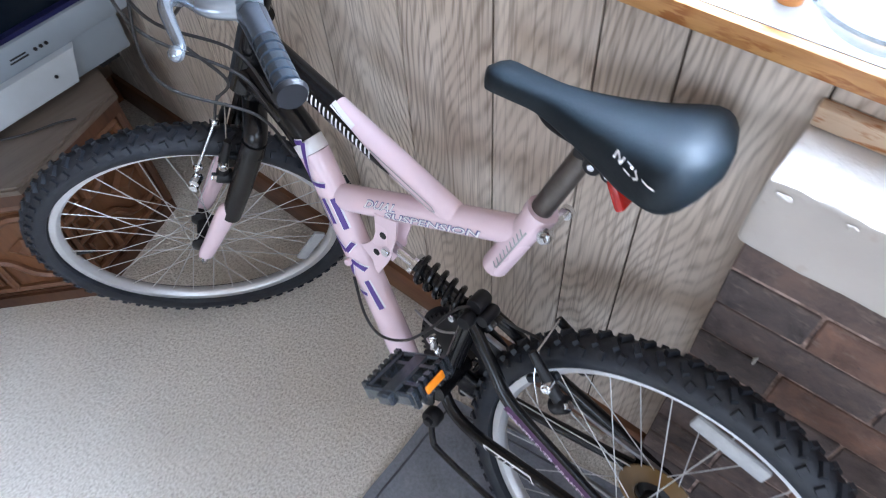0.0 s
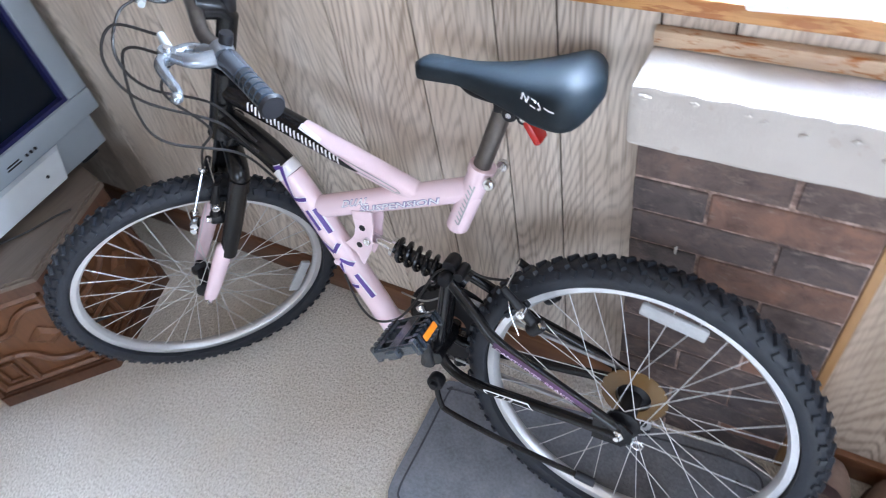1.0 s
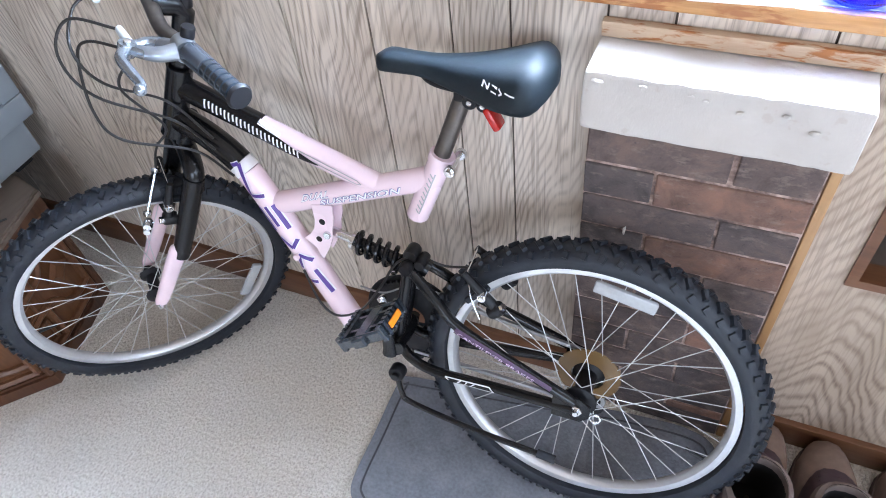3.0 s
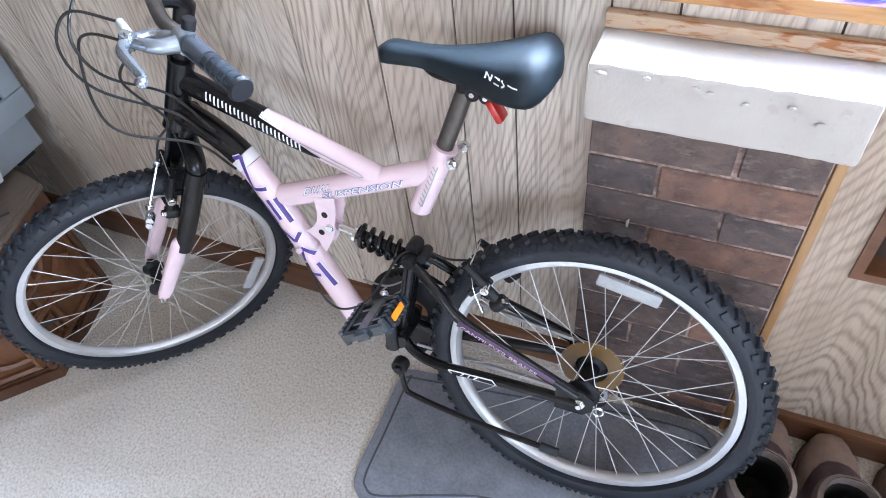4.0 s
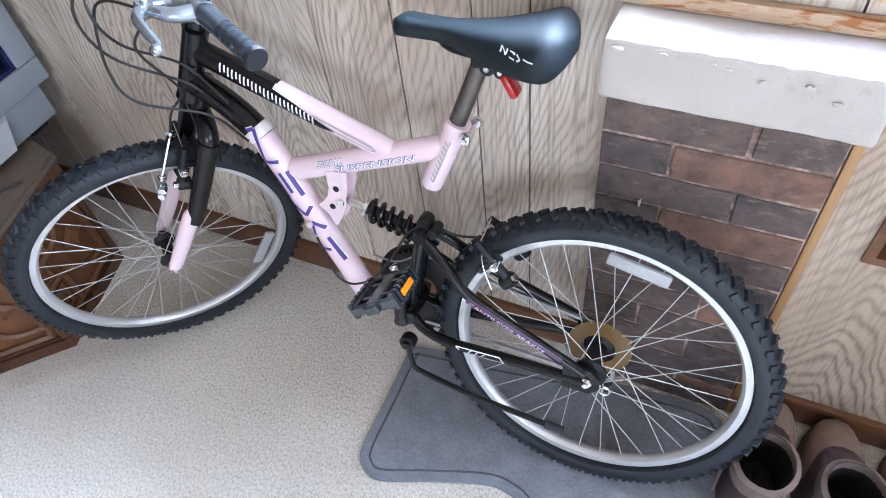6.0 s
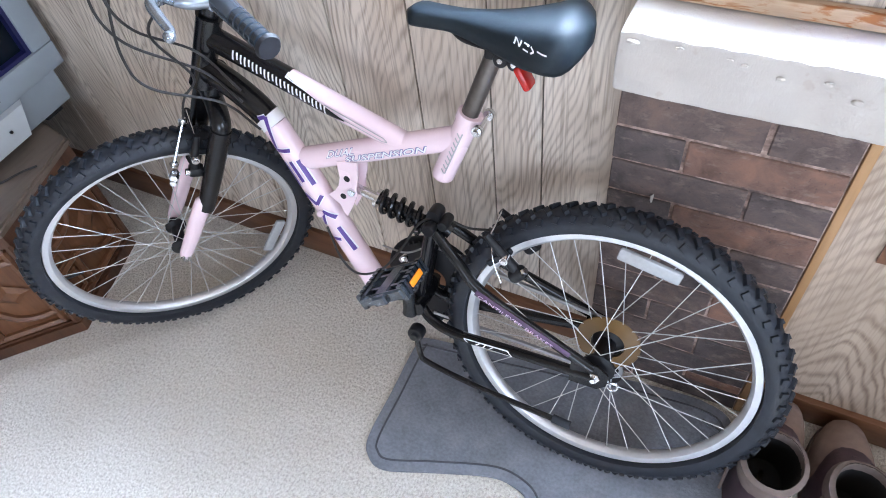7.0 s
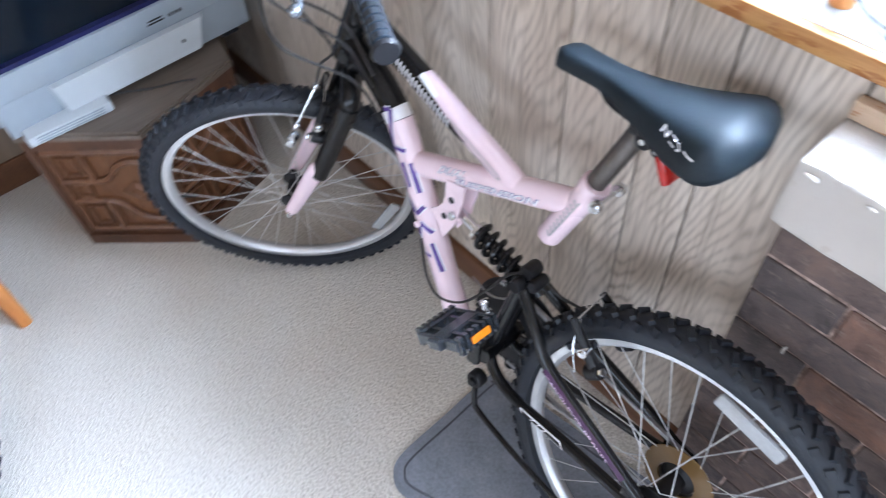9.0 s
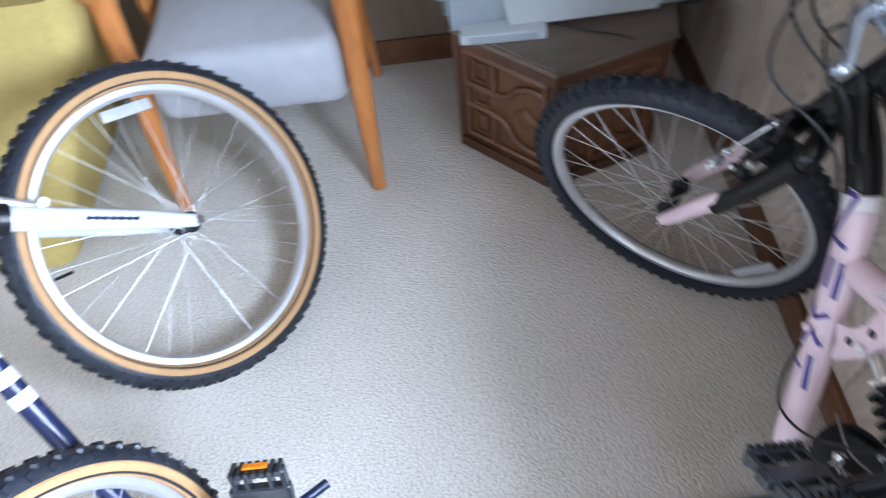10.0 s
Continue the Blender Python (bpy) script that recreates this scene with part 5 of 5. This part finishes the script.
# ---- chairs ----
chair = thing("chair", "teak-framed easy chair with a grey-white cushion", "chair", Matrix.Translation((-1.517, -1.142, 0)))
for y in (-0.885, -1.405):
    part("front_leg", tube(smooth_line([(0.215, y + 1.14, 0.0), (0.175, y + 1.14, 0.16), (0.12, y + 1.142, 0.34), (0.065, y + 1.145, 0.56)], 4), [0.014, 0.026], 12, 1.25, (0, 1, 0)), TEAK, chair, "tapered orange teak front leg")
    part("back_leg", tube(smooth_line([(-0.24, y + 1.14, 0.0), (-0.18, y + 1.14, 0.2), (-0.13, y + 1.14, 0.40), (-0.20, y + 1.14, 0.62)], 4), [0.014, 0.022], 12), TEAK, chair, "orange teak back leg")
    part("armrest", tube(smooth_line([(0.10, y + 1.14, 0.57), (-0.02, y + 1.14, 0.585), (-0.21, y + 1.14, 0.56)], 4), 0.02, 12, 1.4), TEAK, chair, "teak armrest")
part("seat_rail", block((0.03, -0.245, 0.225), (0.055, 0.235, 0.27), 0.004), TEAK, chair, "teak seat rail")
part("seat_cushion", block((-0.20, -0.235, 0.235), (0.150, 0.225, 0.42), 0.04, 4), CLOTH, chair, "grey-white woven seat cushion")
part("back_cushion", block((-0.26, -0.23, 0.40), (-0.14, 0.222, 0.86), 0.035, 4), CLOTH, chair, "grey-white woven back cushion")

arm = thing("armchair", "yellow upholstered armchair beside the teak chair", "armchair", Matrix.Translation((-1.5, -1.9, 0)))
def rect(x0, x1, y0, y1, z, r=0.05):
    out = []
    for cx_, cy_, a0 in ((x1 - r, y1 - r, 0), (x0 + r, y1 - r, 90), (x0 + r, y0 + r, 180), (x1 - r, y0 + r, 270)):
        for k in range(5):
            a = radians(a0 + 22.5 * k)
            out.append((cx_ + r * math.cos(a), cy_ + r * math.sin(a), z))
    return out
part("side", loft([rect(-0.28, 0.36, -0.40, 0.24, 0.02), rect(-0.28, 0.34, -0.40, 0.28, 0.12), rect(-0.28, 0.24, -0.40, 0.38, 0.34), rect(-0.28, 0.14, -0.40, 0.455, 0.52), rect(-0.26, 0.10, -0.38, 0.44, 0.58)]), YELLOWCLOTH, arm, "yellow upholstered base and arm")
for x, y in ((0.28, 0.16), (0.28, -0.32), (-0.22, 0.16), (-0.22, -0.32)):
    part("foot", disc((x, y, 0.011), (0, 0, 1), 0.02, 0.022), DARKWOOD, arm, "dark turned foot")
part("backrest", block((-0.28, -0.38, 0.50), (-0.10, 0.30, 0.72), 0.05, 4), YELLOWCLOTH, arm, "yellow upholstered backrest")

# ---- other bicycles ----
C2, N2 = Vector((-1.010, -1.252, 0.289)), Vector((0.400, 0.713, 0.576)).normalized()
BASE2 = Vector((C2.x, C2.y, 0))
bike2 = thing("bicycle", "pale blue bicycle with tan-walled tyres lying tilted on the carpet", "bicycle", Matrix.Translation(BASE2))
h2 = Vector((0.366, -0.700, 0.613)).normalized()
h2 = (h2 - N2 * h2.dot(N2)).normalized()
v2 = N2.cross(h2)
W2 = Matrix((h2, v2, N2)).transposed().to_4x4()
W2.translation = C2 - BASE2
make_wheel(bike2, W2, 0.343, 0.288, 36, 0.022, 0.05, RUBBER, TANWALL, ALLOY, reflector=radians(-155))
o2 = C2 - BASE2
for s in (1, -1):
    q = [o2 + N2 * s * 0.058, o2 + N2 * s * 0.060 + h2 * 0.10, o2 + N2 * s * 0.060 + h2 * 0.30, o2 + N2 * s * 0.058 + h2 * 0.345]
    part("fork_blade", tube(q, [0.013, 0.019, 0.022, 0.022], 14), PALEBLUE, bike2, "pale blue fork blade")
    part("fork_sleeve", tube([o2 + N2 * s * 0.058 + h2 * 0.325, o2 + N2 * s * 0.055 + h2 * 0.42], 0.027, 14), BLACKMATT, bike2, "black fork sleeve")
part("fork_crown", tube([o2 + N2 * 0.06 + h2 * 0.40, o2 - N2 * 0.06 + h2 * 0.40], 0.022, 12), PALEBLUE, bike2, "pale blue fork crown")
b = disc(o2 + N2 * 0.070, N2, 0.010, 0.014, None, 6)
part("axle_nut", b, CHROME, bike2, "chrome axle nut")
b = bmesh.new()
tube([o2 + N2 * 0.045 + h2 * 0.262 - v2 * 0.02, o2 + N2 * 0.05 + h2 * 0.34 - v2 * 0.03], 0.009, 10, bm=b)
disc(o2 + N2 * 0.06 + h2 * 0.275 - v2 * 0.028, N2, 0.010, 0.018, b, 8)
part("brake_arm", b, ALLOY, bike2, "alloy brake arm")
mark([((0.12 + k * 0.014, -0.003), (0.128 + k * 0.014, 0.003)) for k in range(7)] + [((0.12, 0.0), (0.21, 0.0))], lambda a_, c_: o2 + N2 * 0.0815 + h2 * a_ + v2 * c_, 0.0028, NAVY, bike2, "navy illegible lettering bars")
t0, t1 = Vector((-0.754, -1.502, 0.78)) - BASE2, Vector((-0.373, -1.203, 0.224)) - BASE2
down = part("down_tube", tube([t0, t1], 0.017, 14), NAVY, bike2, "navy blue frame tube")
for k in range(4):
    f = 0.36 + 0.052 * k
    part("tube_band", tube([t0.lerp(t1, f), t0.lerp(t1, f + 0.03)], 0.0175, 14), PALEBLUE, bike2, "pale blue lettering band")

C3 = Vector((-0.180, -1.262, 0.330))
N3 = Vector((0.247, 0.921, 0.300)).normalized()
BASE3 = Vector((C3.x, C3.y, 0))
bike3 = thing("bicycle", "navy bicycle with a tan-walled tyre lying tilted on the carpet", "bicycle", Matrix.Translation(BASE3))
x3 = Vector((1, 0, 0))
x3 = (x3 - N3 * x3.dot(N3)).normalized()
W3 = Matrix((x3, N3.cross(x3), N3)).transposed().to_4x4()
W3.translation = C3 - BASE3
make_wheel(bike3, W3, 0.335, 0.285, 36, 0.022, 0.05, RUBBER, TANWALL, ALLOY)
k3 = Vector((-0.356, -1.059, 0.318)) - BASE3
e3 = Vector((-0.417, -1.066, 0.336)) - BASE3
part("crank_arm", tube([k3 + Vector((0.0, -0.10, -0.12)), k3, e3], 0.010, 10), CHROME, bike3, "chrome crank arm")
pedal(bike3, e3 + Vector((-0.01, 0.045, 0.005)), pose(0, 0, 0, 5, 62, 4))
part("chain_stay", tube([C3 - BASE3 + N3 * 0.05, k3 + Vector((0.0, -0.10, -0.12))], 0.009, 10), NAVY, bike3, "navy chain stay")
part("seat_stay", tube([C3 - BASE3 - N3 * 0.05, Vector((-0.12, 0.10, -0.12)) + k3], 0.009, 10), NAVY, bike3, "navy stay")

# ---- things on the sill ----
Z0 = 0.9472
bowl = thing("glass_bowl", "cobalt blue glass bowl on the window sill", "bowl", Matrix.Translation((0.222, 0.03, Z0)))
part("bowl_glass", lathe([(0.001, 0.0), (0.032, 0.0), (0.046, 0.012), (0.050, 0.030), (0.047, 0.050), (0.044, 0.050), (0.046, 0.030), (0.042, 0.014), (0.030, 0.005), (0.001, 0.005)], 40), BLUEGLASS, bowl)
dish = thing("glass_dish", "wide frosted clear glass dish on the sill", "dish", Matrix.Translation((-0.045, 0.055, Z0)))
part("dish_glass", lathe([(0.001, 0.0), (0.035, 0.0), (0.06, 0.010), (0.082, 0.034), (0.079, 0.036), (0.058, 0.014), (0.034, 0.004), (0.001, 0.004)], 44), CLEARGLASS, dish)
pack = thing("printed_packet", "white packet with dark teal leaf shapes on the sill", "packet", pose(0.095, 0.012, Z0, 0, 0, 5))
q = block((-0.062, -0.035, 0.0), (0.062, 0.035, 0.012), 0.004)
part("wrapper", q, WHITE, pack, "white glossy wrapper")
b = bmesh.new()
for k in range(5):
    a0 = Vector((-0.048 + k * 0.022, -0.022 + 0.008 * (k % 2), 0.0125))
    o = [a0 + Vector((0.010 * math.cos(a) + 0.012 * math.sin(a), 0.020 * math.sin(a), 0)) for a in (2 * math.pi * j / 12 for j in range(12))]
    b.faces.new([b.verts.new(p) for p in o])
part("leaf_print", b, TEALPRINT, pack, "teal leaf shapes", None, False)
for x, y, r, hh, mt, lab, nm in ((-0.205, 0.055, 0.016, 0.07, CANDLE, "dull pinkish ceramic candle pot on the sill", "candle_pot"), (-0.165, 0.05, 0.015, 0.065, CANDLE, "dull pinkish ceramic candle pot on the sill", "candle_pot"), (-0.130, 0.045, 0.012, 0.075, AMBERWOOD, "orange-brown turned wooden ornament on the sill", "ornament")):
    ob = thing(nm, lab, "ornament", Matrix.Translation((x, y, Z0)))
    part("body", lathe([(0.001, 0.0), (r, 0.0), (r * 1.05, hh * 0.1), (r * 0.9, hh * 0.5), (r * 1.02, hh * 0.9), (r * 0.8, hh), (0.001, hh)], 28), mt, ob)

# ---- panelling boards and bricks ----
edges = [-1.80, -1.665, -1.53, -1.43, -1.30, -1.16, -1.03, -0.885, -0.758, -0.59, -0.428, -0.287, -0.194, -0.058, 0.029, 0.214, 0.345]
for x0, x1 in zip(edges, edges[1:]):
    c = Vector(((x0 + x1) / 2, 0.002, 0.4645))
    w = (x1 - x0) / 2 - 0.0017
    q = block((-w, -0.002, -0.4645), (w, 0.002, 0.4645))
    part("plank", q, PANEL, wall_north, "", Matrix.Translation(c), False)
for x0, x1 in ((-3.5, -2.9), (-2.9, -2.65), (-2.65, -2.3), (-2.3, -2.0), (-2.0, -1.6), (-1.6, -1.2), (-1.2, -0.9), (-0.9, -0.6), (-0.6, -0.3), (-0.3, 0.0)):
    hh = 1.17
    part("plank", block((-0.0015, -(x1 - x0) / 2 + 0.002, -hh), (0.0025, (x1 - x0) / 2 - 0.002, hh)), BROWNWALL, wall_west, "", Matrix.Translation((-1.7985, (x0 + x1) / 2, hh + 0.0)), False)

brick_meshes = {}
random.seed(11)
COURSE, TOPBED, LONG = 0.0668, 0.6905, 0.2045
for row in range(-1, 11):
    z1 = TOPBED - row * COURSE
    z0 = z1 - COURSE
    off = (0.144 if row % 2 else 0.0425)
    xs_ = sorted([-0.064, 0.2565] + [off + LONG * k for k in (-1, 0, 1) if -0.05 < off + LONG * k < 0.245])
    for x0, x1 in zip(xs_, xs_[1:]):
        if row == -1:
            x0, x1 = (x0 + 0.001 if abs(x0 - 0.144) < 0.01 else x0), (x1 - 0.003 if abs(x1 - 0.144) < 0.01 else x1)
        red = (row == 0 and x0 > 0) or (row > 0 and random.random() < 0.2)
        key = (round(x1 - x0, 4), random.randrange(3), red)
        if key not in brick_meshes:
            w = (x1 - x0) / 2 - 0.0024
            q = block((-w, -0.008, -COURSE / 2 + 0.0025), (w, 0.008, COURSE / 2 - 0.0025), 0.0018, 1)
            for v in q.verts:
                v.co += Vector((noise.noise(v.co * 37 + Vector((key[1] * 9, 0, 0))), noise.noise(v.co * 51), noise.noise(v.co * 43 + Vector((0, key[1] * 5, 0))))) * 0.0022
            me = bpy.data.meshes.new("brick")
            q.to_mesh(me)
            q.free()
            me.materials.append(BRICK_RED if red else BRICK)
            brick_meshes[key] = me
        ob = new("brick", brick_meshes[key])
        ob.parent = fireplace
        ob.location = ((x0 + x1) / 2, -0.0415 + random.uniform(-0.001, 0.001), max((z0 + z1) / 2, 0.034))
        ob.rotation_euler = (0, radians(random.uniform(-0.4, 0.4)), 0)
